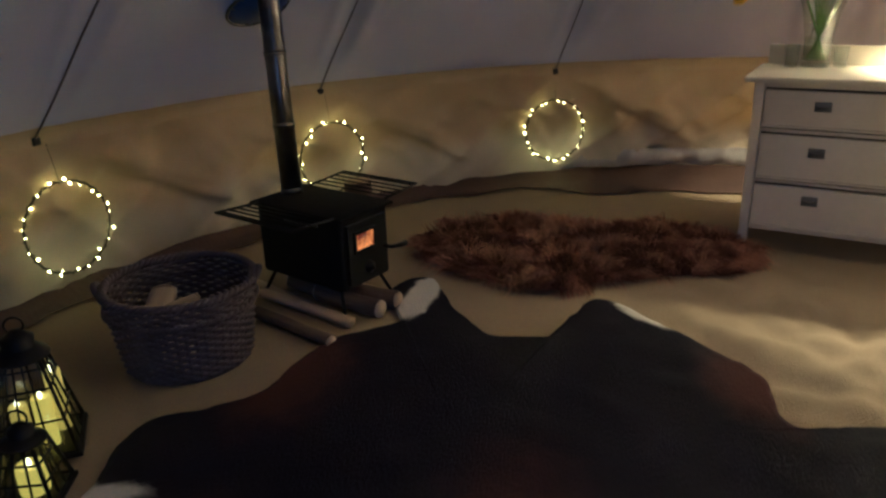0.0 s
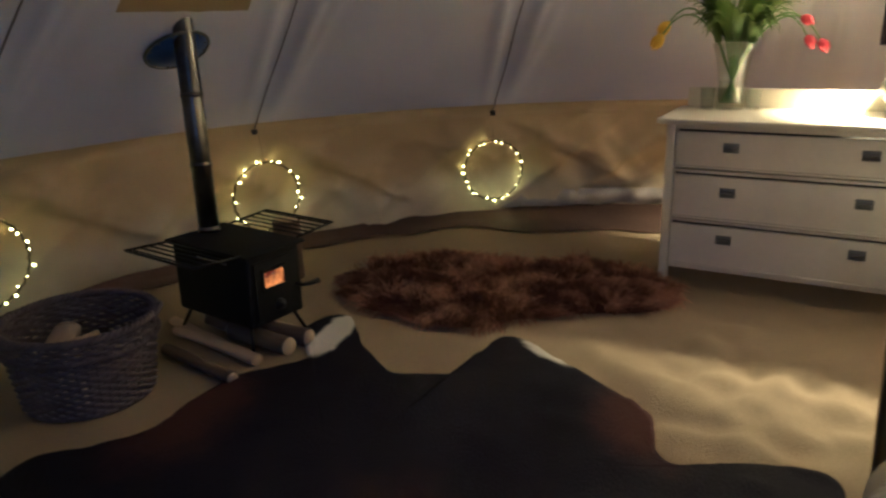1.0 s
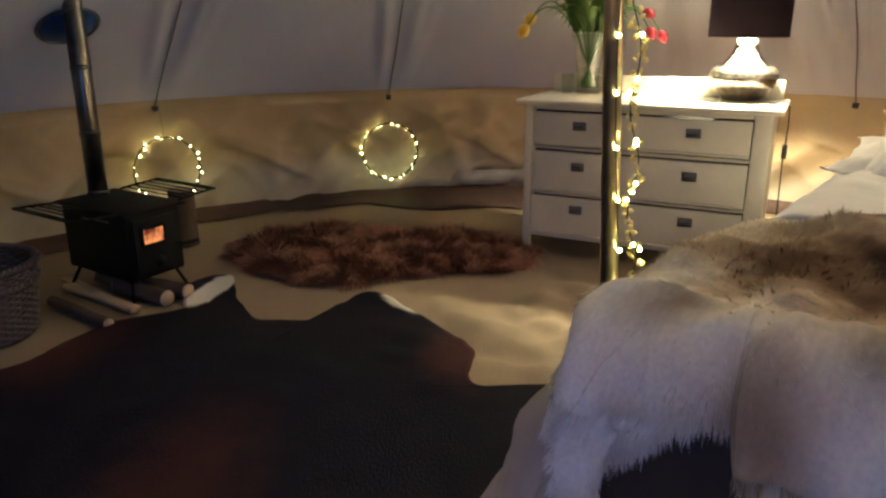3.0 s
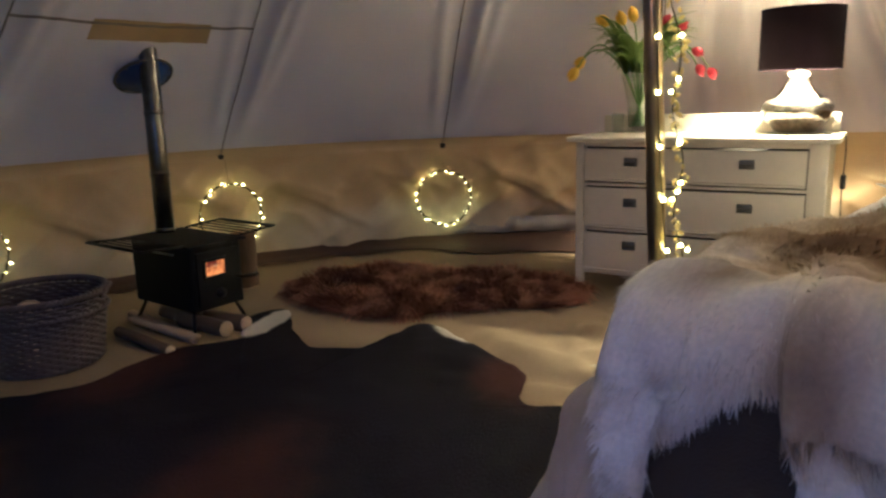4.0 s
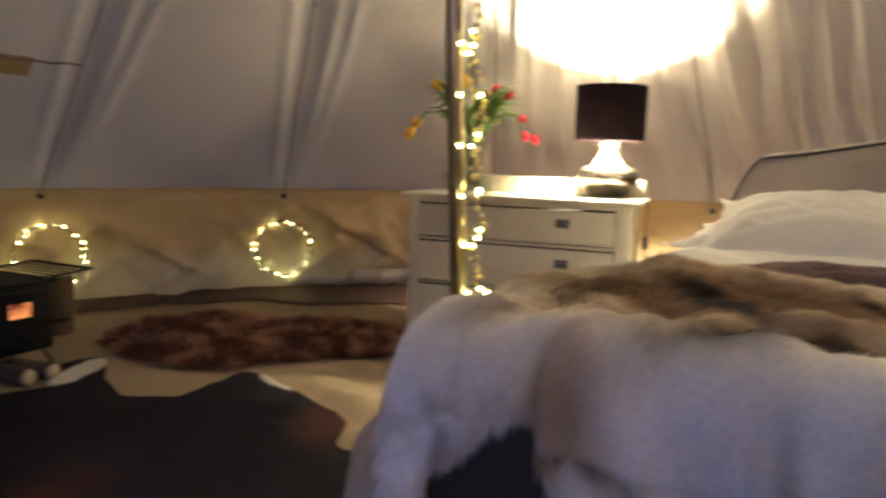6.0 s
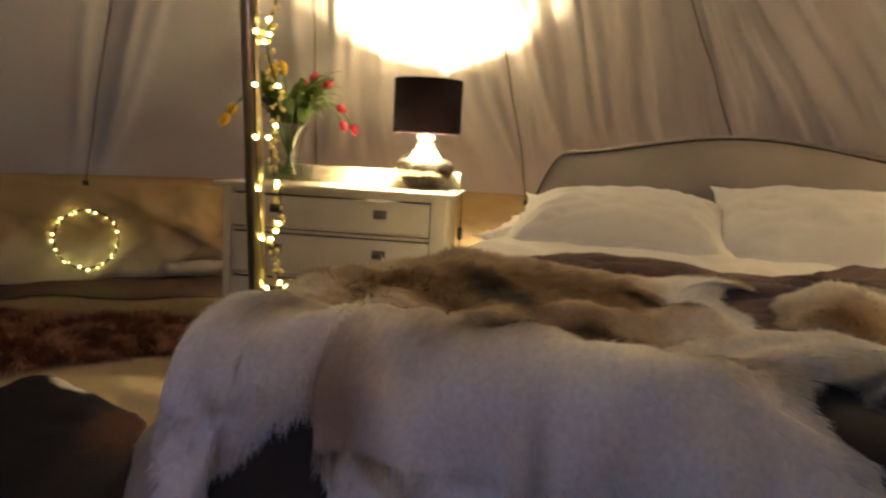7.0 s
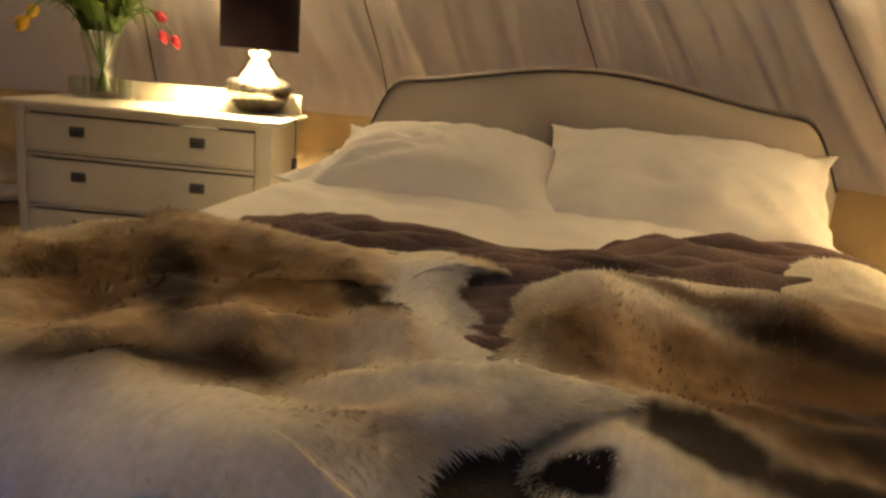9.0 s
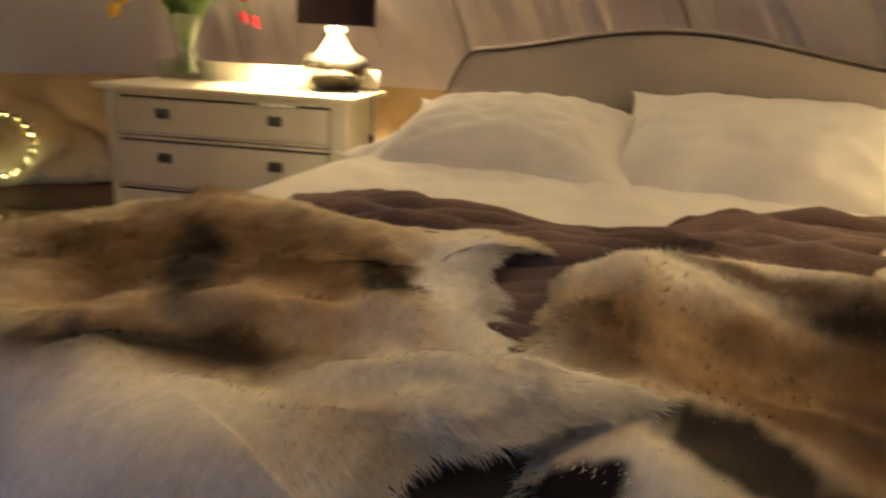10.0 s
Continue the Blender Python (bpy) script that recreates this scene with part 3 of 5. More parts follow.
BX, BY, BH = -0.795, 2.11, 0.270
basket = thing("log_basket", pose(BX, BY, 0), "round grey wicker log basket half filled with firewood", "basket")


def basket_r(z):
    return 0.195 + 0.037 * z / BH


weave = bmesh.new()
for row in range(21):
    z = 0.012 + row * 0.0118
    pts = []
    for i in range(96):
        a = 2 * math.pi * i / 96
        pts.append(((basket_r(z) + 0.006 * math.cos(24 * a + row * math.pi)) * math.cos(a), (basket_r(z) + 0.006 * math.cos(24 * a + row * math.pi)) * math.sin(a), z + 0.003 * nz(a * 2, row)))
    tube(pts, 0.0064, 6, True, weave)
part("weave", weave, WICKER, basket)
made = None
for k in range(48):
    a = 2 * math.pi * (k + 0.5) / 48
    if made is None:
        made = part("stake", tube([(basket_r(0), 0, 0.004), (basket_r(BH), 0, BH - 0.005)], 0.0055, 6), WICKER, basket)
        made.matrix_local = Euler((0, 0, a)).to_matrix().to_4x4()
    else:
        again(made, Euler((0, 0, a)).to_matrix().to_4x4(), basket)
rim = bmesh.new()
for s in range(3):
    pts = []
    for i in range(120):
        a = 2 * math.pi * i / 120
        ph = a * 22 + s * 2 * math.pi / 3
        pts.append(((basket_r(BH) + 0.009 * math.cos(ph)) * math.cos(a), (basket_r(BH) + 0.009 * math.cos(ph)) * math.sin(a), BH + 0.008 * math.sin(ph)))
    tube(pts, 0.0075, 6, True, rim)
part("rim", rim, WICKER, basket, "braided wicker rim")
band = bmesh.new()
for s in range(2):
    pts = [((basket_r(0.2) + 0.012 + 0.005 * math.cos(a * 30 + s * math.pi)) * math.cos(a), (basket_r(0.2) + 0.012 + 0.005 * math.cos(a * 30 + s * math.pi)) * math.sin(a), 0.205 + 0.006 * math.sin(a * 30 + s * math.pi)) for a in [2 * math.pi * i / 120 for i in range(120)]]
    tube(pts, 0.006, 6, True, band)
part("band", band, WICKER, basket, "braided band below the rim")
part("base", lathe([(0.0, 0.0), (0.197, 0.0), (0.197, 0.012), (0.0, 0.014)], 40, False), WICKER, basket)
for sgn in (0.35, 0.35 + math.pi):
    pts = [((basket_r(0.24) + 0.02 * math.sin(math.pi * s) + 0.006) * math.cos(sgn + (s - 0.5) * 0.5), (basket_r(0.24) + 0.02 * math.sin(math.pi * s) + 0.006) * math.sin(sgn + (s - 0.5) * 0.5), BH - 0.02 + 0.035 * math.sin(math.pi * s)) for s in [i / 14 for i in range(15)]]
    part("handle", tube(pts, 0.009, 8), WICKER, basket)
for i, (dx, dy, z, l, r, yaw, tilt, sp) in enumerate([(-0.06, 0.02, 0.08, 0.26, 0.055, 20, 0, False), (0.05, 0.04, 0.08, 0.27, 0.05, 70, 0, False), (-0.01, -0.06, 0.09, 0.25, 0.05, 120, 5, True),
                                                     (-0.09, 0.0, 0.175, 0.18, 0.045, 100, 10, True), (-0.04, -0.03, 0.175, 0.20, 0.042, 40, 6, True)]):
    log(BX + dx, BY + dy, z, l, r, yaw, tilt, sp, 40 + i, "split firewood log lying in the wicker basket", "logs in the basket")


# ---- lanterns ----
def lantern(x, y, yaw, base, top, body, cap, candles, label):
    ob = thing("lantern", pose(x, y, 0, 0, 0, yaw), label, "lantern", "lanterns on the floor")
    plate = box(base + 0.02, base + 0.02, 0.014, 0, 0, 0, 0.003)
    part("base_plate", plate, BLACK, ob)
    z0, z1 = 0.014, body
    hb, ht = base / 2, top / 2
    for sx in (-1, 1):
        for sy in (-1, 1):
            part("corner_bar", tube([(sx * hb, sy * hb, z0), (sx * ht, sy * ht, z1)], 0.0055, 6), BLACK, ob)
    for side in range(4):
        rot = Euler((0, 0, side * math.pi / 2)).to_matrix().to_4x4()
        bars = bmesh.new()
        for f in (0.36, 0.70):
            h = hb + (ht - hb) * f
            tube([(-h, h, z0 + (z1 - z0) * f), (h, h, z0 + (z1 - z0) * f)], 0.0032, 6, False, bars)
        for f in (-0.33, 0.33):
            tube([(hb * f, hb, z0), (ht * f, ht, z1)], 0.0032, 6, False, bars)
        for f in (0.0, 1.0):
            h = hb + (ht - hb) * f
            tube([(-h, h, z0 + (z1 - z0) * f), (h, h, z0 + (z1 - z0) * f)], 0.005, 6, False, bars)
        bars.transform(rot)
        part("lattice", bars, BLACK, ob)
        pane = bmesh.new()
        k = 0.985
        vs = [pane.verts.new(v) for v in ((-hb * k, hb - 0.003, z0), (hb * k, hb - 0.003, z0), (ht * k, ht - 0.003, z1), (-ht * k, ht - 0.003, z1))]
        pane.faces.new(vs)
        pane.transform(rot)
        po = part("pane", pane, PANE, ob, "clear glass pane", False)
        po.modifiers.new("t", "SOLIDIFY").thickness = 0.002
        po.visible_shadow = False
    hat = lathe([(ht * 1.5, z1), (ht * 1.45, z1 + 0.006), (ht * 0.9, z1 + cap * 0.35), (ht * 0.8, z1 + cap * 0.4), (ht * 0.85, z1 + cap * 0.72), (ht * 0.5, z1 + cap * 0.85), (0.012, z1 + cap)], 24)
    part("cap", hat, BLACK, ob)
    part("ring_handle", tube([(0.022 * math.cos(t), 0.0, z1 + cap + 0.012 + 0.022 * math.sin(t)) for t in [2 * math.pi * i / 20 for i in range(20)]], 0.003, 6, True), BLACK, ob)
    for cx, cy, r, h, lit in candles:
        c = part("candle", lathe([(0, 0.014), (r, 0.014), (r, h), (r * 0.9, h + 0.004), (r * 0.55, h - 0.006), (0, h - 0.008)], 24, False), WAX if lit else WAXDIM, ob, "yellow glowing candle")
        c.location = (cx, cy, 0.001)
        flame = lathe([(0.0, h - 0.006), (0.005, h + 0.002), (0.006, h + 0.008), (0.003, h + 0.018), (0.0, h + 0.024)], 10, False)
        fo = part("flame", flame, TIP, c, "small glowing flame tip")
    return ob


lantern(-0.985, 1.60, 28, 0.19, 0.095, 0.27, 0.075, [(0.025, -0.03, 0.024, 0.155, True), (-0.045, 0.03, 0.023, 0.11, False), (0.05, 0.045, 0.022, 0.19, False)], "tall tapered black metal lantern with three candles inside")
lantern(-0.868, 1.40, 12, 0.125, 0.07, 0.155, 0.05, [(0.0, 0.0, 0.034, 0.085, True)], "small tapered black metal lantern with one candle inside")


# ---- chest of drawers ----
CHEST = Matrix(((0.919, 0.395, 0, 1.47), (-0.395, 0.919, 0, 3.13), (0, 0, 1, 0), (0, 0, 0, 1)))
chest = thing("chest_of_drawers", CHEST, "white painted chest with three wide drawers and pewter pulls", "chest of drawers")
# local x along the front, y into the chest
X0, X1, DEPTH = -0.262, 0.80, 0.44
W = X1 - X0
XM = (X0 + X1) / 2
part("top", box(W + 0.075, DEPTH + 0.05, 0.022, XM, DEPTH / 2 - 0.012, 0.718, 0.006), WHITE, chest)
part("back_board", box(W + 0.02, 0.02, 0.085, XM, DEPTH - 0.005, 0.74, 0.004), WHITE, chest, "low white upstand along the back")
for x in (X0 + 0.0175, X1 - 0.0175):
    part("side_panel", box(0.03, DEPTH - 0.03, 0.63, x, DEPTH / 2 + 0.012, 0.088, 0.003), WHITE, chest)
for x in (X0 + 0.019, X1 - 0.036):
    w = 0.038 if x < 0 else 0.072
    part("front_post", box(w, 0.03, 0.716, x, 0.012, 0.0, 0.004), WHITE, chest)
for x in (X0 + 0.02, X1 - 0.022):
    part("back_leg", box(0.04, 0.03, 0.1, x, DEPTH - 0.02, 0.0, 0.003), WHITE, chest)
part("back_panel", box(W - 0.07, 0.012, 0.62, XM - 0.02, DEPTH - 0.016, 0.09, 0.002), WHITE, chest)
# near-black filler behind the drawers: shade of the gaps put in as colour
part("inner_frame", box(W - 0.115, 0.36, 0.6, XM - 0.018, 0.225, 0.092, 0.0), GAP_SHADE, chest, "dark filler box giving the shade in the drawer gaps")
for z, h in ((0.088, 0.014), (0.298, 0.012), (0.512, 0.014), (0.694, 0.024)):
    part("rail", box(W - 0.11, 0.025, h, XM - 0.018, 0.02, z, 0.002), WHITE, chest)
DX0, DX1 = X0 + 0.042, X1 - 0.076
made_handle = None
for z0, z1, zh in ((0.106, 0.291, 0.237), (0.316, 0.505, 0.44), (0.533, 0.686, 0.627)):
    d = part("drawer", box(DX1 - DX0, 0.02, z1 - z0, (DX0 + DX1) / 2, 0.004, z0, 0.004), WHITE, chest)
    part("bead_moulding", box(DX1 - DX0, 0.012, 0.009, (DX0 + DX1) / 2, -0.009, z0 + 0.004, 0.003), WHITE, d)
    for hx in (0.0, 0.495):
        if made_handle is None:
            hb = box(0.062, 0.006, 0.04, 0, -0.009, -0.02, 0.003)
            box(0.05, 0.014, 0.016, 0, -0.02, -0.006, 0.005, None, hb)
            box(0.046, 0.012, 0.008, 0, -0.017, -0.016, 0.003, None, hb)
            made_handle = part("handle", hb, PEWTER, d, "dark pewter pull")
            made_handle.matrix_local = Matrix.Translation((hx, 0, zh))
        else:
            again(made_handle, Matrix.Translation((hx, 0, zh)), d)


# ---- table lamps ----
def table_lamp(x, y, z, label, cloth=SHADE, note="dark aubergine drum shade"):
    ob = thing("table_lamp", pose(x, y, z), label, "table lamp", "table lamps")
    prof = [(0.0, 0.0), (0.075, 0.0), (0.085, 0.006), (0.112, 0.030), (0.134, 0.060), (0.145, 0.090), (0.146, 0.110), (0.136, 0.130), (0.118, 0.146)]
    part("base", lathe(prof, 48, False), MERCURY, ob)
    part("hammered_band", lathe([(0.1475, 0.104), (0.1475, 0.112), (0.1375, 0.131), (0.119, 0.1475)], 48, False), FROST, ob, "hammered silver band")
    part("neck", lathe([(0.118, 0.1465), (0.098, 0.160), (0.074, 0.182), (0.056, 0.208), (0.046, 0.24), (0.044, 0.262), (0.02, 0.266), (0.0, 0.266)], 48, False), MERCURY, ob)
    part("holder", lathe([(0.016, 0.264), (0.016, 0.34), (0.0, 0.342)], 16, False), BLACK, ob)
    sh = part("shade", lathe([(0.165, 0.284), (0.165, 0.272), (0.168, 0.272), (0.168, 0.53)], 64, False), cloth, ob, note)
    part("lining", lathe([(0.1655, 0.292), (0.1655, 0.529)], 64, False), LINER if cloth is SHADE else cloth, sh, "pale inner lining")
    part("shade_ring", tube([(0.167 * math.cos(2 * math.pi * i / 48), 0.167 * math.sin(2 * math.pi * i / 48), 0.53) for i in range(48)], 0.002, 5, True), SHADE, sh)
    return ob


table_lamp(*LAMP_AT, "lit table lamp, silver gourd base and dark drum shade")
stool = thing("bedside_stool", pose(LAMP_TWO[0], LAMP_TWO[1], 0), "low brown wooden stool beside the bed", "stool")
part("seat", lathe([(0.0, 0.265), (0.15, 0.265), (0.16, 0.275), (0.16, 0.292), (0.15, 0.302), (0.0, 0.302)], 32, False), WOOD, stool)
for k in range(3):
    a = 2 * math.pi * k / 3
    part("leg", tube([(0.09 * math.cos(a), 0.09 * math.sin(a), 0.27), (0.13 * math.cos(a), 0.13 * math.sin(a), 0.0)], 0.015, 10), WOOD, stool)
table_lamp(*LAMP_TWO, "lit bedside table lamp with a pale shade on a stool", PALESHADE, "pale linen drum shade")
pts = [CHEST @ Vector(p) for p in ((0.76, 0.2, 0.747), (0.83, 0.19, 0.744), (0.846, 0.185, 0.735), (0.85, 0.18, 0.66), (0.846, 0.175, 0.5), (0.85, 0.19, 0.3), (0.86, 0.2, 0.1), (0.9, 0.3, 0.006))]
cable = thing("lamp_cable", Matrix(), "thin black lamp cable hanging down beside the chest", "cable")
part("cord", tube(pts, 0.003, 6), CABLE, cable)
sw = box(0.022, 0.02, 0.062, 0, 0, 0, 0.006)
sw.transform(CHEST @ Matrix.Translation((0.848, 0.176, 0.515)))
part("inline_switch", sw, CABLE, cable, "black inline switch")


# ---- vase of tulips ----
VASE = Vector((1.545, 3.50, 0.7405))
vase = thing("glass_vase", pose(*VASE) @ Matrix.Scale(1.2, 4), "clear cut glass vase holding tulips on the chest", "vase")
part("bowl", lathe([(0.0, 0.0), (0.046, 0.0), (0.049, 0.004), (0.047, 0.05), (0.05, 0.11), (0.062, 0.18), (0.078, 0.235), (0.074, 0.235), (0.058, 0.18), (0.046, 0.11), (0.043, 0.05), (0.042, 0.022), (0.0, 0.02)], 32, False), GLASS, vase)
part("water", lathe([(0.0, 0.0215), (0.0415, 0.0235), (0.0425, 0.05), (0.0445, 0.10), (0.0, 0.10)], 32, False), WATER, vase)
for dx, dy, h in ((-0.10, 0.0, 0.095), (0.09, -0.035, 0.085)):
    gl = thing("glass_tumbler", pose(VASE.x + dx, VASE.y + dy, VASE.z), "small empty clear glass tumbler beside the vase", "glass", "tumblers on the chest")
    part("bowl", lathe([(0.0, 0.0), (0.026, 0.0), (0.031, h), (0.029, h), (0.024, 0.008), (0.0, 0.008)], 24, False), GLASS, gl)

petal_bm = bmesh.new()
rows = [(0.0, 0.004), (0.012, 0.017), (0.03, 0.0215), (0.045, 0.018), (0.058, 0.008), (0.064, 0.001)]
grid = [[petal_bm.verts.new((r * math.cos(a), r * math.sin(a), z)) for a in [-0.62 * (1 - 0.4 * (z / 0.064) ** 2) + 1.24 * (1 - 0.4 * (z / 0.064) ** 2) * k / 4 for k in range(5)]] for z, r in rows]
for a, b in zip(grid, grid[1:]):
    for k in range(4):
        petal_bm.faces.new((a[k], a[k + 1], b[k + 1], b[k]))
petal_mesh = bpy.data.meshes.new("petal")
petal_bm.to_mesh(petal_mesh)
petal_bm.free()


def tulip(out, side, height, droop, colour, seed):
    """out, side: where the bloom ends, along the chest and towards its front."""
    rg = random.Random(seed)
    ob = thing("tulip", pose(*VASE), ("yellow" if colour is YELLOW else "red") + " tulip with green leaves standing in the glass vase", "tulip", "tulips in the vase")
    e, n = Vector((0.919, -0.395, 0)), Vector((-0.395, -0.919, 0))
    end = e * out + n * side + Vector((0, 0, height))
    foot = e * (-out * 0.12) + n * (-side * 0.1) + Vector((0, 0, 0.03))
    rimp = e * (out * 0.22) + n * (side * 0.22) + Vector((0, 0, 0.282))
    flat = Vector((rimp.x, rimp.y, 0))
    if flat.length > 0.078:
        rimp.x, rimp.y = rimp.x * 0.078 / flat.length, rimp.y * 0.078 / flat.length
    ctrl = rimp.lerp(end, 0.55) + Vector((0, 0, 0.06 + droop))
    pts = [foot, foot.lerp(rimp, 0.5), rimp] + [rimp * (1 - t) ** 2 + ctrl * 2 * t * (1 - t) + end * t * t for t in [i / 8 for i in range(1, 9)]]
    part("stem", tube(pts, 0.0038, 6), STEM, ob)
    d = (pts[-1] - pts[-2]).normalized()
    q = d.to_track_quat("Z", "Y").to_matrix().to_4x4()
    for ring, scale in ((0, 0.9), (1, 1.0)):
        for k in range(3):
            me = petal_mesh if colour is YELLOW else red_mesh
            p = new("petal", me)
            p.parent = ob
            p.matrix_local = Matrix.Translation(pts[-1]) @ q @ Euler((0, 0.06 * rg.uniform(-1, 1), k * 2.094 + ring * 1.047)).to_matrix().to_4x4() @ Matrix.Scale(scale * (1.3 if colour is YELLOW else 1.05), 4)
    for k in range(10):
        t0 = rimp.lerp(end, 0.02)
        a = rg.uniform(-1.1, 1.1)
        o = Vector((end.x, end.y, 0))
        o = o.normalized() if o.length > 0.02 else e
        o = Euler((0, 0, a)).to_matrix() @ o
        l = rg.uniform(0.20, 0.35)
        rise = rg.uniform(1.1, 1.5)
        bl = bmesh.new()
        prev = None
        for i in range(9):
            s = i / 8
            c = t0 * (1 - s * 0.2) + o * (l * (0.35 * s + 0.30 * s * s)) + Vector((0, 0, l * rise * s - 0.16 * s * s * s))
            w = 0.021 * math.sin(math.pi * min(1, 0.15 + s * 0.85)) ** 0.7 * (1 - s * 0.35) + 0.001
            side_v = o.cross(Vector((0, 0, 1))).normalized()
            row = [bl.verts.new(c + side_v * w * f + Vector((0, 0, 0.35 * w * f * f))) for f in (-1, 0, 1)]
            if prev:
                for j in range(2):
                    bl.faces.new((prev[j], prev[j + 1], row[j + 1], row[j]))
            prev = row
        part("leaf", bl, LEAF, ob)
    return ob


petal_mesh.materials.append(YELLOW)
for p in petal_mesh.polygons:
    p.use_smooth = True
red_mesh = petal_mesh.copy()
red_mesh.materials.clear()
red_mesh.materials.append(RED)
for i, (o, s, h, dr, c) in enumerate([(-0.115, 0.03, 0.50, 0.03, YELLOW), (-0.065, 0.0, 0.495, 0.0, YELLOW), (-0.015, 0.04, 0.50, 0.0, YELLOW), (-0.23, 0.0, 0.36, 0.11, YELLOW), (-0.24, 0.05, 0.31, 0.12, YELLOW),
                                      (0.075, -0.02, 0.48, 0.0, RED), (0.135, 0.0, 0.455, 0.0, RED), (0.20, 0.02, 0.37, 0.04, RED), (0.225, 0.04, 0.30, 0.11, RED), (0.265, 0.03, 0.285, 0.12, RED), (0.02, -0.06, 0.46, 0.02, RED)]):
    tulip(o * 1.25, s * 1.2, h * 1.05, dr * 1.2, c, 60 + i)


# ---- hides and rugs ----
def spline(points, per=10):
    """A closed smooth outline through the points."""
    n, out = len(points), []
    for i in range(n):
        p0, p1, p2, p3 = (Vector(points[(i + k - 1) % n]) for k in range(4))
        for j in range(per):
            t = j / per
            out.append(0.5 * (2 * p1 + (p2 - p0) * t + (2 * p0 - 5 * p1 + 4 * p2 - p3) * t * t + (3 * p1 - p0 - 3 * p2 + p3) * t ** 3))
    return out


def ruffled(outline, amount, freq, seed):
    out = []
    n = len(outline)
    for i, p in enumerate(outline):
        d = (outline[(i + 1) % n] - outline[i - 1]).normalized()
        k = amount * (nz(p.x * freq, p.y * freq, seed) + 0.6 * nz(p.x * freq * 2.7, p.y * freq * 2.7, seed + 3))
        out.append(Vector((p.x + d.y * k, p.y - d.x * k)))
    return out


def rings(outline, centre, count, place, colour, power=0.8):
    """Vertices, faces and colours of a skin filling the outline from its centre; place(x, y, s) gives the point, s from 0 to 1 at the rim."""
    c = Vector(centre)
    verts, cols, faces = [place(c.x, c.y, 0.0)], [colour(c.x, c.y)], []
    n = len(outline)
    for k in range(1, count + 1):
        s = (k / count) ** power
        for p in outline:
            q = c.lerp(p, s)
            verts.append(place(q.x, q.y, s))
            cols.append(colour(q.x, q.y))
    for i in range(n):
        faces.append((0, 1 + i, 1 + (i + 1) % n))
    for k in range(count - 1):
        a = 1 + k * n
        for i in range(n):
            faces.append((a + i, a + n + i, a + n + (i + 1) % n, a + (i + 1) % n))
    return verts, faces, cols


def strands(name, roots, dirs, lengths, widths, cols, tips, material, parent, label, bend=0.5, seed=1, normals=None):
    """Bent tapering hairs, five vertices each, as one mesh."""
    rg = np.random.default_rng(seed)
    n = len(roots)
    dirs = dirs / np.linalg.norm(dirs, axis=1, keepdims=True)
    side = np.cross(dirs, rg.normal(size=(n, 3)) if normals is None else normals + 0.25 * rg.normal(size=(n, 3)))
    side /= np.linalg.norm(side, axis=1, keepdims=True)
    curl = np.cross(dirs, side)
    L, Wd = lengths[:, None], widths[:, None]
    sway = rg.normal(size=(n, 1)) * bend * 0.4 * L
    mid = roots + dirs * L * 0.55 + curl * sway * 0.3
    tip = roots + dirs * L * 0.9 + curl * sway - np.array([0, 0, 1.0]) * L * bend * 0.35
    v = np.stack([roots - side * Wd, roots + side * Wd, mid - side * Wd * 0.75, mid + side * Wd * 0.75, tip], axis=1).reshape(-1, 3)
    base = np.arange(n)[:, None] * 5
    loops = np.concatenate([base + np.array([0, 1, 3, 2]), base + np.array([2, 3, 4])], axis=1).ravel()
    starts = np.concatenate([np.arange(n)[:, None] * 7, np.arange(n)[:, None] * 7 + 4], axis=1).ravel()
    me = bpy.data.meshes.new(name)
    me.vertices.add(n * 5)
    me.vertices.foreach_set("co", v.astype(np.float32).ravel())
    me.loops.add(n * 7)
    me.loops.foreach_set("vertex_index", loops.astype(np.int32))
    me.polygons.add(n * 2)
    me.polygons.foreach_set("loop_start", starts.astype(np.int32))
    me.update(calc_edges=True)
    c = np.stack([cols, cols, cols * 0.5 + tips * 0.5, cols * 0.5 + tips * 0.5, tips], axis=1).reshape(-1, 3)
    at = me.color_attributes.new("Col", "FLOAT_COLOR", "POINT")
    at.data.foreach_set("color", np.c_[c, np.ones(len(c))].astype(np.float32).ravel())
    me.polygons.foreach_set("use_smooth", np.ones(n * 2, dtype=bool))
    if normals is not None:
        # hairs take the light as the skin below them does
        me.normals_split_custom_set_from_vertices(np.repeat(normals, 5, axis=0).astype(np.float32))
    me.materials.append(material)
    ob = new(name, me)
    ob.parent = parent
    return tagged(ob, label, kind="stuff")


def blob(x, y, cx, cy, rx, ry, soft=0.35, turn=0.0, wob=0.18):
    c, s = math.cos(radians(turn)), math.sin(radians(turn))
    dx, dy = x - cx, y - cy
    u, v = (dx * c + dy * s) / rx, (-dx * s + dy * c) / ry
    d = math.hypot(u, v) + wob * nz(x * 9, y * 9, cx * 7) + 0.8 * wob * nz(x * 21, y * 21, cy * 9) + 0.6 * wob * nz(x * 70, y * 28, cx * 3)
    return smooth01((1 + soft - d) / (2 * soft))


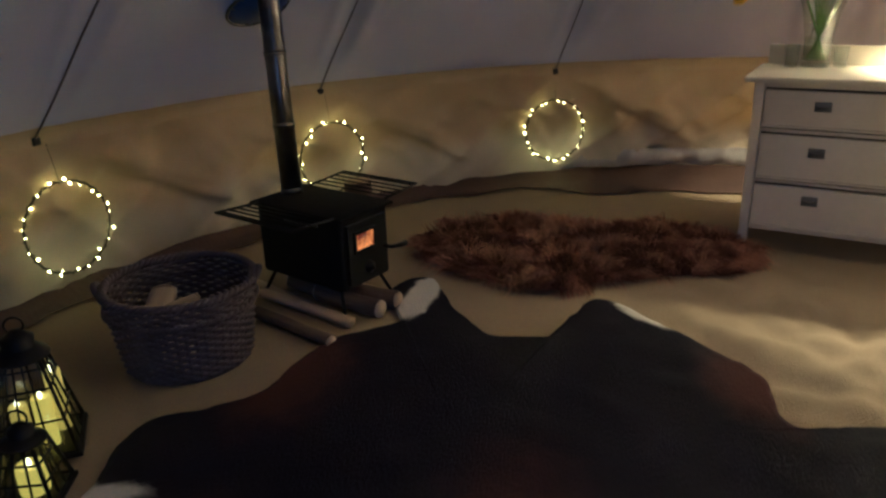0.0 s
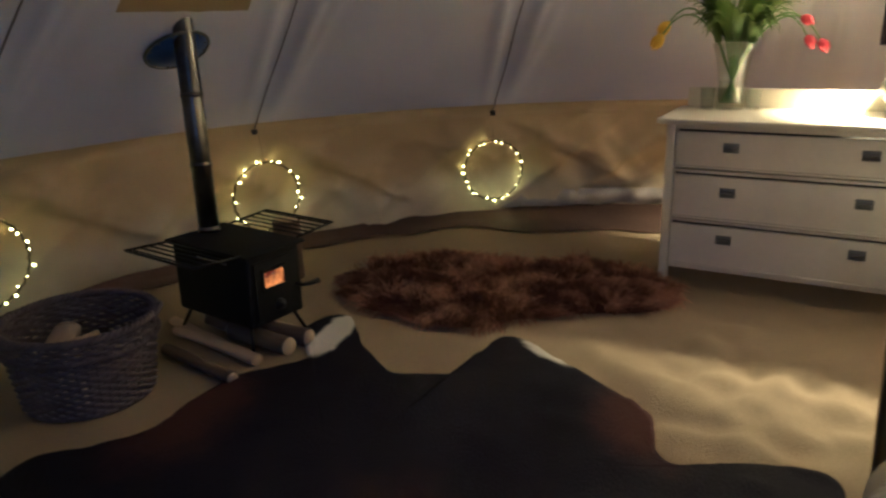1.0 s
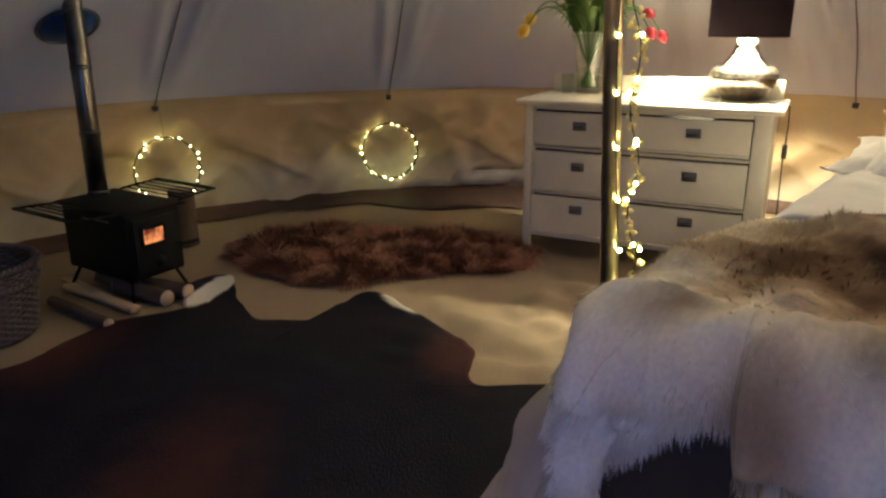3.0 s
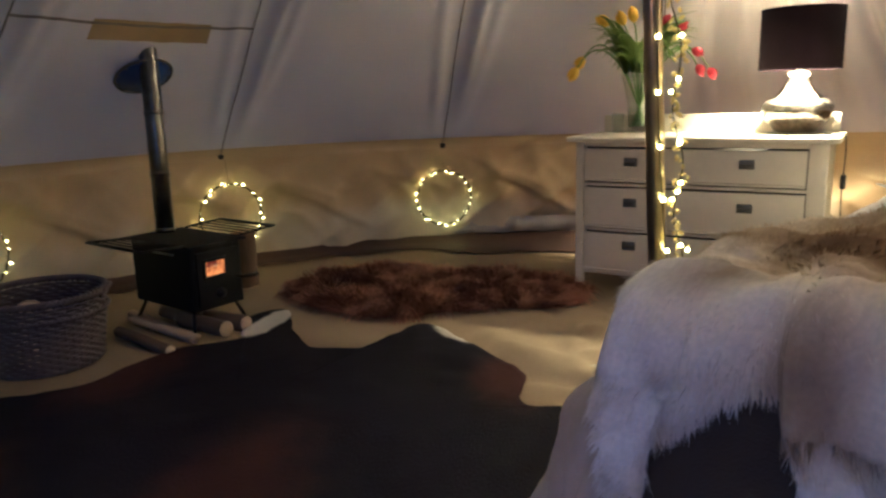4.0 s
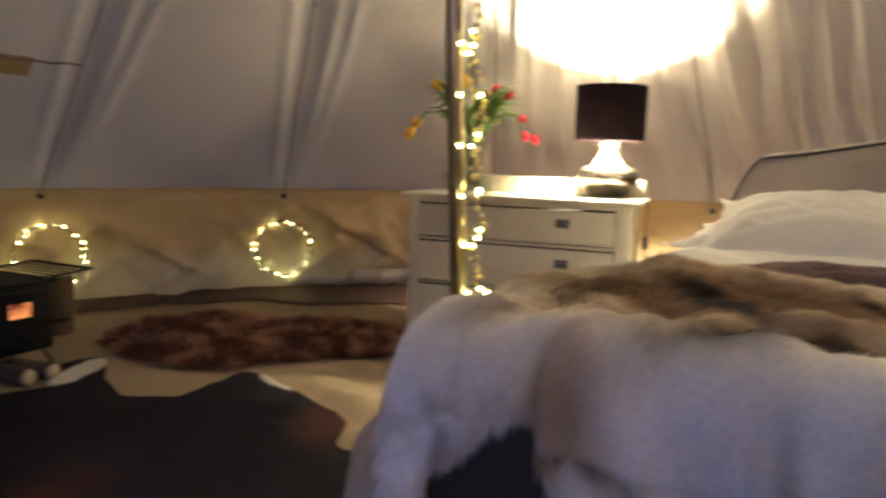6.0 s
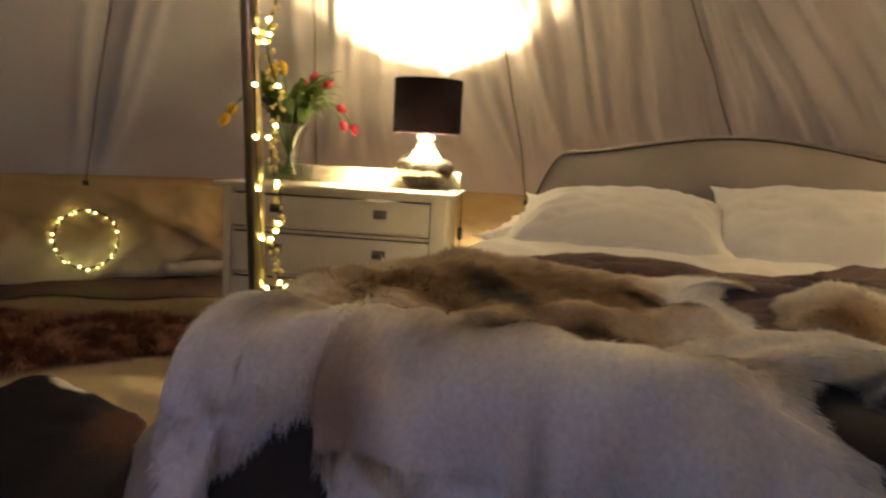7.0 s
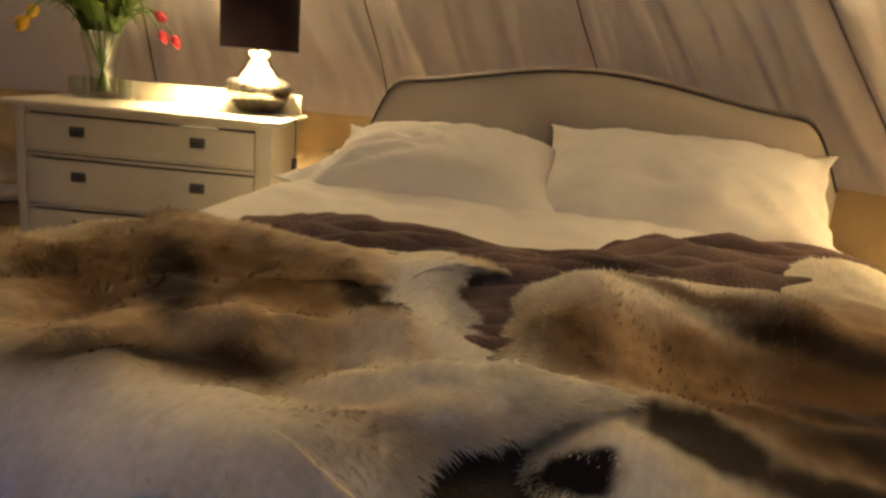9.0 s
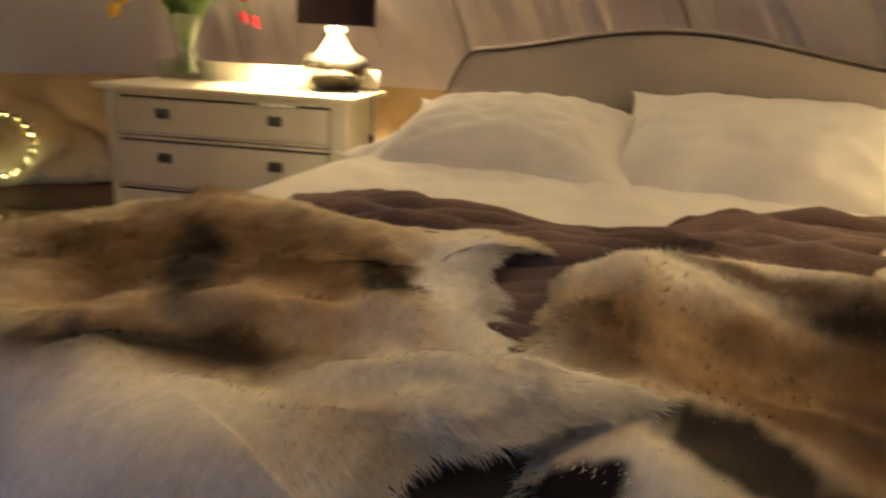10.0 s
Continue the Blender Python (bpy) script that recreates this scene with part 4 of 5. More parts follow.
# cowhide on the matting
cow_points = [(-0.15, 2.76), (-0.06, 2.76), (-0.01, 2.62), (0.09, 2.42), (0.19, 2.285), (0.30, 2.275), (0.40, 2.30), (0.47, 2.46), (0.56, 2.585), (0.65, 2.555), (0.76, 2.40), (0.93, 2.18),
              (1.015, 2.05), (1.00, 1.90), (1.03, 1.805), (1.18, 1.81), (1.36, 1.80), (1.43, 1.72), (1.36, 1.58), (1.22, 1.42), (1.15, 1.1), (1.20, 0.75), (1.05, 0.55), (0.8, 0.62), (0.45, 0.52),
              (0.1, 0.56), (-0.25, 0.6), (-0.5, 0.5), (-0.68, 0.62), (-0.60, 0.95), (-0.62, 1.22), (-0.73, 1.34), (-0.74, 1.45), (-0.76, 1.60), (-0.72, 1.71), (-0.60, 1.78), (-0.47, 1.87), (-0.42, 2.03), (-0.36, 2.20), (-0.24, 2.29),
              (-0.13, 2.38), (-0.16, 2.50), (-0.22, 2.62)]
cow_outline = ruffled(spline(cow_points, 6), 0.010, 9.0, 2.0)


def cow_colour(x, y):
    c = (0.007, 0.0055, 0.0115)
    c = mixc(c, (0.055, 0.020, 0.018), 0.9 * max(blob(x, y, -0.42, 2.02, 0.16, 0.28, 0.6), blob(x, y, 0.98, 2.02, 0.12, 0.20, 0.6), blob(x, y, 0.30, 1.15, 0.16, 0.40, 0.7), blob(x, y, -0.62, 1.10, 0.3, 0.25, 0.6)))
    white = max(blob(x, y, -0.09, 2.59, 0.06, 0.20, 0.12, -8), blob(x, y, -0.17, 2.42, 0.13, 0.045, 0.12, 35), blob(x, y, 0.715, 2.465, 0.034, 0.13, 0.12, 37), blob(x, y, -0.76, 1.375, 0.16, 0.045, 0.15, 12))
    return mixc(c, (0.66, 0.62, 0.55), white)


def cow_place(x, y, s):
    h = 0.010 + 0.010 * nz(x * 2.2, y * 2.2, 4.0) * (1 - s ** 6) + 0.006 * max(0, nz(x * 6, y * 6, 8.0))
    return (x, y, max(0.006, h) + max(0.0, floor_h(x, y)))


cowhide = thing("cowhide_rug", Matrix(), "black cowhide rug with white ear patches lying on the matting", "rug")
v, f, c = rings(cow_outline, (0.13, 1.70), 46, cow_place, cow_colour)
skin = sheet("skin", v, f, COW, cowhide, cols=c)
sk = skin.modifiers.new("t", "SOLIDIFY")
sk.thickness, sk.offset = 0.005, -1

# shaggy brown sheepskin
sheep_points = [(-0.14, 3.02), (-0.17, 3.20), (-0.10, 3.42), (0.10, 3.46), (0.30, 3.44), (0.50, 3.45), (0.75, 3.43), (1.0, 3.40), (1.20, 3.26), (1.28, 3.08), (1.22, 2.93), (1.02, 2.86), (0.82, 2.84), (0.62, 2.76), (0.42, 2.68), (0.25, 2.74), (0.05, 2.83)]
sheep_outline = ruffled(spline(sheep_points, 8), 0.03, 6.0, 5.0)
sheepskin = thing("sheepskin_rug", Matrix(), "shaggy dark brown double sheepskin rug on the matting", "rug")


def sheep_h(x, y, s):
    return 0.008 + 0.055 * (1 - s ** 5) * (0.65 + 0.9 * nz(x * 5, y * 7, 1.0))


v, f, c = rings(sheep_outline, (0.55, 3.08), 24, lambda x, y, s: (x, y, sheep_h(x, y, s)), lambda x, y: (0.07, 0.032, 0.02))
sheet("pelt", v, f, FUR, sheepskin, cols=c)
rg = random.Random(11)
roots, dirs, cols, tips = [], [], [], []
cs = Vector((0.55, 3.08))
while len(roots) < 26000:
    p = sheep_outline[rg.randrange(len(sheep_outline))]
    s = math.sqrt(rg.random())
    q = cs.lerp(p, s)
    # locks: hairs near one another lean the same way
    lx, ly = nz(q.x * 5, q.y * 6, 2.0) + 0.4 * nz(q.x * 14, q.y * 14, 2.0), nz(q.x * 5, q.y * 6, 6.0) + 0.4 * nz(q.x * 14, q.y * 14, 6.0)
    out = (q - cs).normalized()
    roots.append((q.x, q.y, sheep_h(q.x, q.y, s) - 0.004))
    dirs.append((lx * 1.6 + out.x * 0.5 * s + rg.uniform(-0.25, 0.25), ly * 1.6 + out.y * 0.5 * s + rg.uniform(-0.25, 0.25) - 0.15, 0.32 + 0.25 * rg.random()))
    t = smooth01(0.42 + 1.6 * nz(q.x * 4.5 + ly, q.y * 9, 12.0) + 1.1 * nz(q.x * 13 + 2 * lx, q.y * 26, 15.0))
    cols.append(mixc((0.060, 0.024, 0.018), (0.22, 0.095, 0.060), t))
    tips.append(mixc((0.24, 0.105, 0.072), (0.80, 0.45, 0.28), t))
n = len(roots)
gen = np.random.default_rng(4)
strands("wool", np.array(roots), np.array(dirs), gen.uniform(0.06, 0.125, n), gen.uniform(0.0012, 0.0028, n), np.array(cols), np.array(tips), HAIR, sheepskin, "long shaggy brown wool", 0.9, 4)

# ---- bed ----
BED = pose(1.185, 0.925, 0, 0, 0, -38)
BW, BL, BTOP = 1.64, 2.12, 0.60      # local x to the bed's other side, y to the headboard
bed = thing("bed", BED, "double bed with a grey upholstered curved headboard", "bed")
mattress = box(BW - 0.06, BL - 0.04, 0.24, BW / 2, BL / 2 + 0.01, 0.335, 0.05, None, None, 4)
part("mattress", mattress, LINEN, bed)
part("base", box(BW - 0.08, BL - 0.06, 0.25, BW / 2, BL / 2 + 0.02, 0.085, 0.015), SPREAD, bed)
for x in (0.12, BW - 0.12):
    for y in (0.14, BL - 0.12):
        part("leg", lathe([(0.022, 0.0), (0.03, 0.086)], 16), WOOD, bed)
        scene.collection.objects[-1].location = (x, y, 0)


def head_curve(x):
    """Height of the headboard's top over x, -1 to 1."""
    a = abs(x)
    return 0.945 + 0.095 * (0.5 + 0.5 * math.cos(math.pi * min(1, a * 1.05))) - 0.28 * smooth01((a - 0.80) / 0.26) ** 1.8


hb_bm = bmesh.new()
HW, HY = 0.84, BL + 0.075
cols_f, cols_b = [], []
NH = 64
for i in range(NH + 1):
    x = -1 + 2 * i / NH
    px = BW / 2 + 0.05 + HW * x
    top = head_curve(x)
    colf = []
    for j in range(13):
        s = j / 12
        puff = 0.028 * (1 - (2 * s - 1) ** 6) * (1 - abs(x) ** 10)
        colf.append(hb_bm.verts.new((px, HY - 0.045 - puff, 0.12 + (top - 0.12) * s)))
    cols_f.append(colf)
    cols_b.append([hb_bm.verts.new((px, HY + 0.03, 0.12 + (top - 0.12) * j / 12)) for j in range(13)])
for i in range(NH):
    for j in range(12):
        hb_bm.faces.new((cols_f[i][j], cols_f[i + 1][j], cols_f[i + 1][j + 1], cols_f[i][j + 1]))
        hb_bm.faces.new((cols_b[i][j + 1], cols_b[i + 1][j + 1], cols_b[i + 1][j], cols_b[i][j]))
    hb_bm.faces.new((cols_f[i][12], cols_f[i + 1][12], cols_b[i + 1][12], cols_b[i][12]))
for i in (0, NH):
    for j in range(12):
        hb_bm.faces.new((cols_f[i][j], cols_f[i][j + 1], cols_b[i][j + 1], cols_b[i][j]))
bmesh.ops.recalc_face_normals(hb_bm, faces=hb_bm.faces)
headboard = part("headboard", hb_bm, UPHOL, bed, "grey upholstered headboard with a curved top")
for yy, rad in ((HY - 0.047, 0.004), (HY + 0.028, 0.007)):
    pts = [(BW / 2 + 0.05 + HW * x, yy, head_curve(x)) for x in [-1 + 2 * i / 80 for i in range(81)]]
    part("piping", tube(pts, rad, 8), PIPING, headboard, "dark piping along the edge")
band_pts = [(BW / 2 + 0.05 + HW * x, HY - 0.008, head_curve(x) + 0.004) for x in [-1 + 2 * i / 80 for i in range(81)]]
bb = bmesh.new()
prev = None
for p in band_pts:
    row = [bb.verts.new((p[0], HY - 0.046, p[2] + 0.003)), bb.verts.new((p[0], HY - 0.008, p[2] + 0.012)), bb.verts.new((p[0], HY + 0.029, p[2] + 0.003))]
    if prev:
        for j in range(2):
            bb.faces.new((prev[j], row[j], row[j + 1], prev[j + 1]))
    prev = row
part("edge_band", bb, UPHOL, headboard, "grey cloth band over the top edge")

RC = 0.12


def drape(a, b, off=0.0):
    """Point on the bed's covers: a across, b towards the head; past the edges it hangs down. Returns point and outward normal."""
    x, y = min(max(a, RC), BW - RC), max(b, RC)
    dx, dy = a - x, b - y
    d = math.hypot(dx, dy)
    if d < 1e-6:
        return Vector((x, y, BTOP + off)), Vector((0, 0, 1))
    ox, oy = dx / d, dy / d
    if d < RC * math.pi / 2:
        t = d / RC
        nrm = Vector((ox * math.sin(t), oy * math.sin(t), math.cos(t)))
        p = Vector((x + ox * RC * math.sin(t), y + oy * RC * math.sin(t), BTOP - RC * (1 - math.cos(t))))
    else:
        drop = d - RC * math.pi / 2
        nrm = Vector((ox, oy, 0.12)).normalized()
        flare = 0.12 * drop + 0.09 * max(0, -ox) * smooth01(drop / 0.13) + 0.05 * drop * nz(a * 5 + b * 5, a * 3 - b * 3, 2.0)
        p = Vector((x + ox * (RC + flare), y + oy * (RC + flare), BTOP - RC - drop))
    return p + nrm * off, nrm


def cover(name, a0, a1, b0, b1, off, wrinkle, material, label, kind_label, na=90, nb=90, ragged=0.0, thick=0.008):
    verts, faces = [], []
    for i in range(na + 1):
        for j in range(nb + 1):
            a, b = a0 + (a1 - a0) * i / na, b0 + (b1 - b0) * j / nb
            if ragged:
                lo, hi = 0.66 - 0.24 * blob(a, 0.5, 0.93, 0.5, 0.16, 0.5, 0.5, 0, 0.0) + 0.22 * smooth01((a - 1.05) / 0.5), 0.99 + 0.42 * smooth01((a - 0.85) / 0.65)
                b = hi - (hi - lo) * (0.15 + 0.85 * smooth01((a - 0.2) / 0.4)) * (1 - b) + ragged * nz(a * 2.2, 1.0 if j > nb / 2 else 7.0) * abs(2 * j / nb - 1)
            p, nrm = drape(a, b, off * (0.25 + 0.75 * smooth01(min(j, nb - j) / nb * 7)) * (0.3 + 0.7 * smooth01((a - a0) / 0.3)) if ragged else off)
            p += nrm * wrinkle(a, b) * (0.15 + 0.85 * smooth01((a - a0) / 0.3) if ragged else 1.0)
            if ragged:
                # pressed flat where the hides lie on it
                low, _ = drape(a, b, 0.014 + 0.4 * wrinkle(a, b))
                p = low.lerp(p, smooth01((b - 0.66 - 0.22 * smooth01((a - 0.9) / 0.7)) / 0.14))
            p.z = max(p.z, 0.012)
            verts.append(p)
    for i in range(na):
        for j in range(nb):
            q = i * (nb + 1) + j
            faces.append((q, q + nb + 1, q + nb + 2, q + 1))
    ob = thing(name, BED, label, kind_label)
    s = sheet("cloth", verts, faces, material, ob)
    m = s.modifiers.new("t", "SOLIDIFY")
    m.thickness, m.offset = thick, 1.0
    for j in (0, nb):
        part("hem", tube([verts[i * (nb + 1) + j] + Vector((0, 0, 0.5 * thick)) for i in range(na + 1)], 0.55 * thick + 0.002, 6), material, ob)
    return ob


cover("bedspread", -0.53, BW + 0.5, -0.56, 1.92, 0.004, lambda a, b: 0.012 * nz(a * 4, b * 4, 1.0) + 0.02 * max(0, -min(a, b)) * nz((a - b) * 9, 2.0, 3.0),
      SPREAD, "dark brown bedspread hanging to the floor at the bed's foot", "bedspread")
cover("linen_sheet", -0.55, 0.06, -0.48, 0.74, 0.012, lambda a, b: 0.012 * nz(a * 4, b * 4, 1.0) + 0.22 * max(0, 0.06 - min(a, b)) * abs(nz((a - b) * 8, 2.0 + a + b, 3.0)) + 0.014 * abs(nz(a * 16 - b * 6, b * 9, 7.0)),
      BEIGE, "beige linen sheet hanging down the bed's long side", "sheet", 40, 90)
cover("duvet", -0.30, BW + 0.30, 0.92, 2.05, 0.008, lambda a, b: smooth01((b - 1.0) / 0.4) * (0.022 * abs(nz(a * 5, b * 5, 6.0)) + 0.012 * nz(a * 12, b * 9, 8.0) + 0.008),
      LINEN, "white cotton duvet folded back below the pillows", "duvet", 90, 50, 0.0, 0.02)
cover("plush_throw", 0.22, BW + 0.30, 0.0, 1.0, 0.046, lambda a, b: 0.046 * (0.35 + abs(nz(a * 2.2, b * 7, 3.0))) * abs(math.sin(58 * b - 14 * a + 5.0 * nz(a * 2.6, b * 3, 4.0))) ** 1.5 + 0.030 * abs(nz(b * 13 - a * 2.6, a * 1.3, 2.0)) + 0.008 * nz(a * 14, b * 14, 5.0),
      THROW, "brown plush throw rumpled in ridges across the bed", "throw", 150, 120, 0.06, 0.012)


# pillows
def pillow(x, y, z, yaw, lean, w, h, fat, seed, label):
    ob = thing("pillow", BED @ pose(x, y, z, lean, 0, yaw), label, "pillow", "pillows on the bed")
    verts, faces = [], []
    NA, NB = 46, 34
    for top in (1, -1):
        for i in range(NA + 1):
            for j in range(NB + 1):
                u, v = -1 + 2 * i / NA, -1 + 2 * j / NB
                k = (max(0, 1 - abs(u / 0.93) ** 3.2) * max(0, 1 - abs(v / 0.91) ** 3.0)) ** 0.55
                pull = (1 - abs(math.sin(5.5 * math.atan2(v + 0.9, u + 0.95 * (1 if u < 0 else -1)) + seed + nz(u * 2, v * 2, seed)))) ** 3 * smooth01((0.9 - math.hypot(abs(u) - 0.95, v + 0.9) * 0.8) / 0.6)
                fold = 0.02 * nz(u * 2.5 + seed, v * 2.5, 1.0) - 0.016 * abs(nz(u * 3.5 + v * 2.5, v * 2.5 - u * 2, seed)) * (0.3 + k) - 0.019 * abs(nz(u * 9 - v * 4, v * 1.8 + u * 2, seed + 4)) * (1.3 - k) - 0.010 * abs(nz(u * 11 + v * 4, v * 5 - u * 3, seed + 9)) + 0.020 * pull
                edge = 0.012 * nz(u * 4 + seed, v * 4, 5.0)
                px = w / 2 * u * (1 - 0.03 * (1 - v * v)) + 0.012 * nz(v * 3, u, seed + 1.0)
                py = h / 2 * v * (1 - 0.03 * (1 - u * u)) + 0.012 * nz(u * 3, v, seed + 2.0)
                px *= 1 + 0.07 * abs(u) ** 6 * abs(v) ** 6
                py *= 1 + 0.10 * abs(u) ** 6 * abs(v) ** 6
                verts.append((px, py, top * (fat / 2 * k + 0.002) + (fold * (0.4 + 0.6 * k) + edge * (1 - k))))
    size = (NA + 1) * (NB + 1)
    for i in range(NA):
        for j in range(NB):
            q = i * (NB + 1) + j
            faces.append((q, q + NB + 1, q + NB + 2, q + 1))
            faces.append((size + q, size + q + 1, size + q + NB + 2, size + q + NB + 1))
    rim = [(i, 0) for i in range(NA)] + [(NA, j) for j in range(NB)] + [(i, NB) for i in range(NA, 0, -1)] + [(0, j) for j in range(NB, 0, -1)]
    ids = [i * (NB + 1) + j for i, j in rim]
    for a, b in zip(ids, ids[1:] + ids[:1]):
        faces.append((a, size + a, size + b, b))
    sheet("cover", verts, faces, LINEN, ob)


pillow(0.48, 1.72, 0.70, 4, 17, 0.77, 0.50, 0.235, 1.0, "plump white cotton pillow leaning on the headboard")
pillow(1.20, 1.80, 0.73, -3, 25, 0.86, 0.54, 0.225, 6.0, "crisp white cotton pillow propped against the headboard")
pillow(0.40, 1.80, 0.655, 2, 4, 0.80, 0.50, 0.12, 11.0, "flat white cotton pillow under another pillow")
pillow(1.22, 1.86, 0.655, -2, 4, 0.80, 0.48, 0.12, 15.0, "flat white cotton pillow under another pillow")


# reindeer hides
def hide(name, points, centre, colour, label, hairs, seed, off, lump, hair_len, flow, lift=lambda a, b: 0.0):
    outline = ruffled(spline(points, 8), 0.022, 7.0, seed)
    ob = thing(name, BED, label, "hide", "hides on the bed")

    def place(a, b, s):
        p, nrm = drape(a, b, off * (1 - s ** 8) + 0.014 + 0.035 * smooth01((b - 0.5) / 0.2) + lift(a, b))
        hang = 1 - max(0.0, nrm.z)
        return p + nrm * (lump(a, b) + hang * (0.13 * abs(nz(a * 6 + 3, b * 5, 1.5)) + 0.03 * nz(a * 14, b * 9, 2.5) - 0.012)) * (1 - s ** 5)

    v, f, c = rings(outline, centre, 70, place, colour)
    sheet("pelt", v, f, FUR, ob, cols=c)
    rg = random.Random(int(seed))
    c0 = Vector(centre)
    roots, dirs, cols, tips, normals, lens = [], [], [], [], [], []
    no = len(outline)
    areas = [abs((outline[i] - c0).cross(outline[(i + 1) % no] - c0)) for i in range(no)]
    picks = rg.choices(range(no), weights=areas, k=hairs)
    for i in picks:
        s = math.sqrt(rg.random()) if rg.random() < 0.8 else rg.uniform(0.94, 1.0)
        p = c0.lerp(outline[i].lerp(outline[(i + 1) % no], rg.random()), s)
        base = place(p.x, p.y, s)
        nrm = (place(p.x + 0.006, p.y, s) - base).cross(place(p.x, p.y + 0.006, s) - base).normalized()
        out = (p - c0)
        out = out / max(0.05, out.length)
        fx, fy = flow
        w = Vector((out.x * (0.55 + 0.5 * s ** 4) + fx + 0.35 * nz(p.x * 5, p.y * 5, 3.0), out.y * (0.55 + 0.5 * s ** 4) + fy + 0.35 * nz(p.x * 5, p.y * 5, 9.0), 0))
        w -= nrm * w.dot(nrm)
        d = w + nrm * 0.07 + Vector((rg.uniform(-0.28, 0.28), rg.uniform(-0.28, 0.28), rg.uniform(-0.05, 0.12)))
        normals.append(nrm)
        if nrm.z < 0.6 and min(p.x, p.y) < 0.05:
            d.z -= 0.8
        lens.append(1 + 0.3 * (1 - max(0.0, nrm.z)) + 0.2 * s ** 6)
        roots.append(base - nrm * 0.004)
        dirs.append(d)
        col = colour(p.x + rg.gauss(0, 0.007), p.y + rg.gauss(0, 0.007))
        k = rg.uniform(0.78, 1.18)
        cols.append(tuple(q * k for q in col))
        tips.append(tuple(min(0.92, q * k * 1.15) for q in col))
    n = len(roots)
    gen = np.random.default_rng(int(seed))
    strands("hair", np.array([tuple(r) for r in roots]), np.array([tuple(d) for d in dirs]), gen.uniform(0.6, 1.15, n) * hair_len * np.array(lens), gen.uniform(0.0007, 0.0013, n), np.array(cols), np.array(tips), HAIR, ob, "soft dense hair", 0.35, int(seed), np.array([tuple(q) for q in normals]))
    return ob


CREAM, TAN, BROWN, DARK, PALER = (0.92, 0.85, 0.67), (0.45, 0.285, 0.105), (0.125, 0.064, 0.024), (0.022, 0.013, 0.009), (0.93, 0.90, 0.82)


def hide_a_colour(x, y):
    c = mixc(CREAM, TAN, 0.8 * max(blob(x, y, 0.44, 0.43, 0.40, 0.29, 0.5, 10), 0.45 * blob(x, y, 0.66, 0.27, 0.22, 0.09, 0.6, 35), 0.4 * blob(x, y, 0.88, 0.14, 0.07, 0.06, 0.6, 40), 0.8 * blob(x, y, 0.345, -0.01, 0.09, 0.07, 0.7, -40)))
    c = mixc(c, BROWN, max(0.85 * blob(x, y, 0.44, 0.46, 0.34, 0.17, 0.4, 20), 0.8 * blob(x, y, 0.60, 0.17, 0.19, 0.085, 0.5, 32), 0.5 * blob(x, y, 0.35, -0.02, 0.07, 0.05, 0.7, -45), 0.7 * blob(x, y, 0.88, 0.12, 0.06, 0.04, 0.7, 20), 0.75 * blob(x, y, 0.14, 0.10, 0.07, 0.05, 0.6, 20), 0.5 * blob(x, y, 0.22, 0.62, 0.16, 0.06, 0.6, 40)))
    c = mixc(c, DARK, 0.95 * max(blob(x, y, 0.45, 0.41, 0.045, 0.17, 0.45, 38), blob(x, y, 0.60, 0.165, 0.17, 0.048, 0.45, 32), blob(x, y, 0.745, 0.50, 0.042, 0.11, 0.35, 42), 0.6 * blob(x, y, 0.665, -0.03, 0.016, 0.05, 0.9, 12), 0.7 * blob(x, y, 0.685, -0.13, 0.010, 0.06, 0.9, 8)))
    return mixc(c, PALER, max(0.75 * smooth01((0.02 - y) / 0.10) * (1 - blob(x, y, 0.35, -0.04, 0.13, 0.09, 0.6, -40)) * (1 - blob(x, y, 0.67, -0.07, 0.03, 0.09, 0.8, 12)), blob(x, y, 0.845, 0.57, 0.085, 0.18, 0.3, 30), 0.9 * blob(x, y, 1.0, 0.37, 0.10, 0.10, 0.4), 0.6 * blob(x, y, 0.72, 0.06, 0.24, 0.07, 0.6, 10), blob(x, y, 1.08, 0.24, 0.14, 0.06, 0.4, 45), 0.8 * blob(x, y, -0.02, 0.08, 0.12, 0.22, 0.5)))


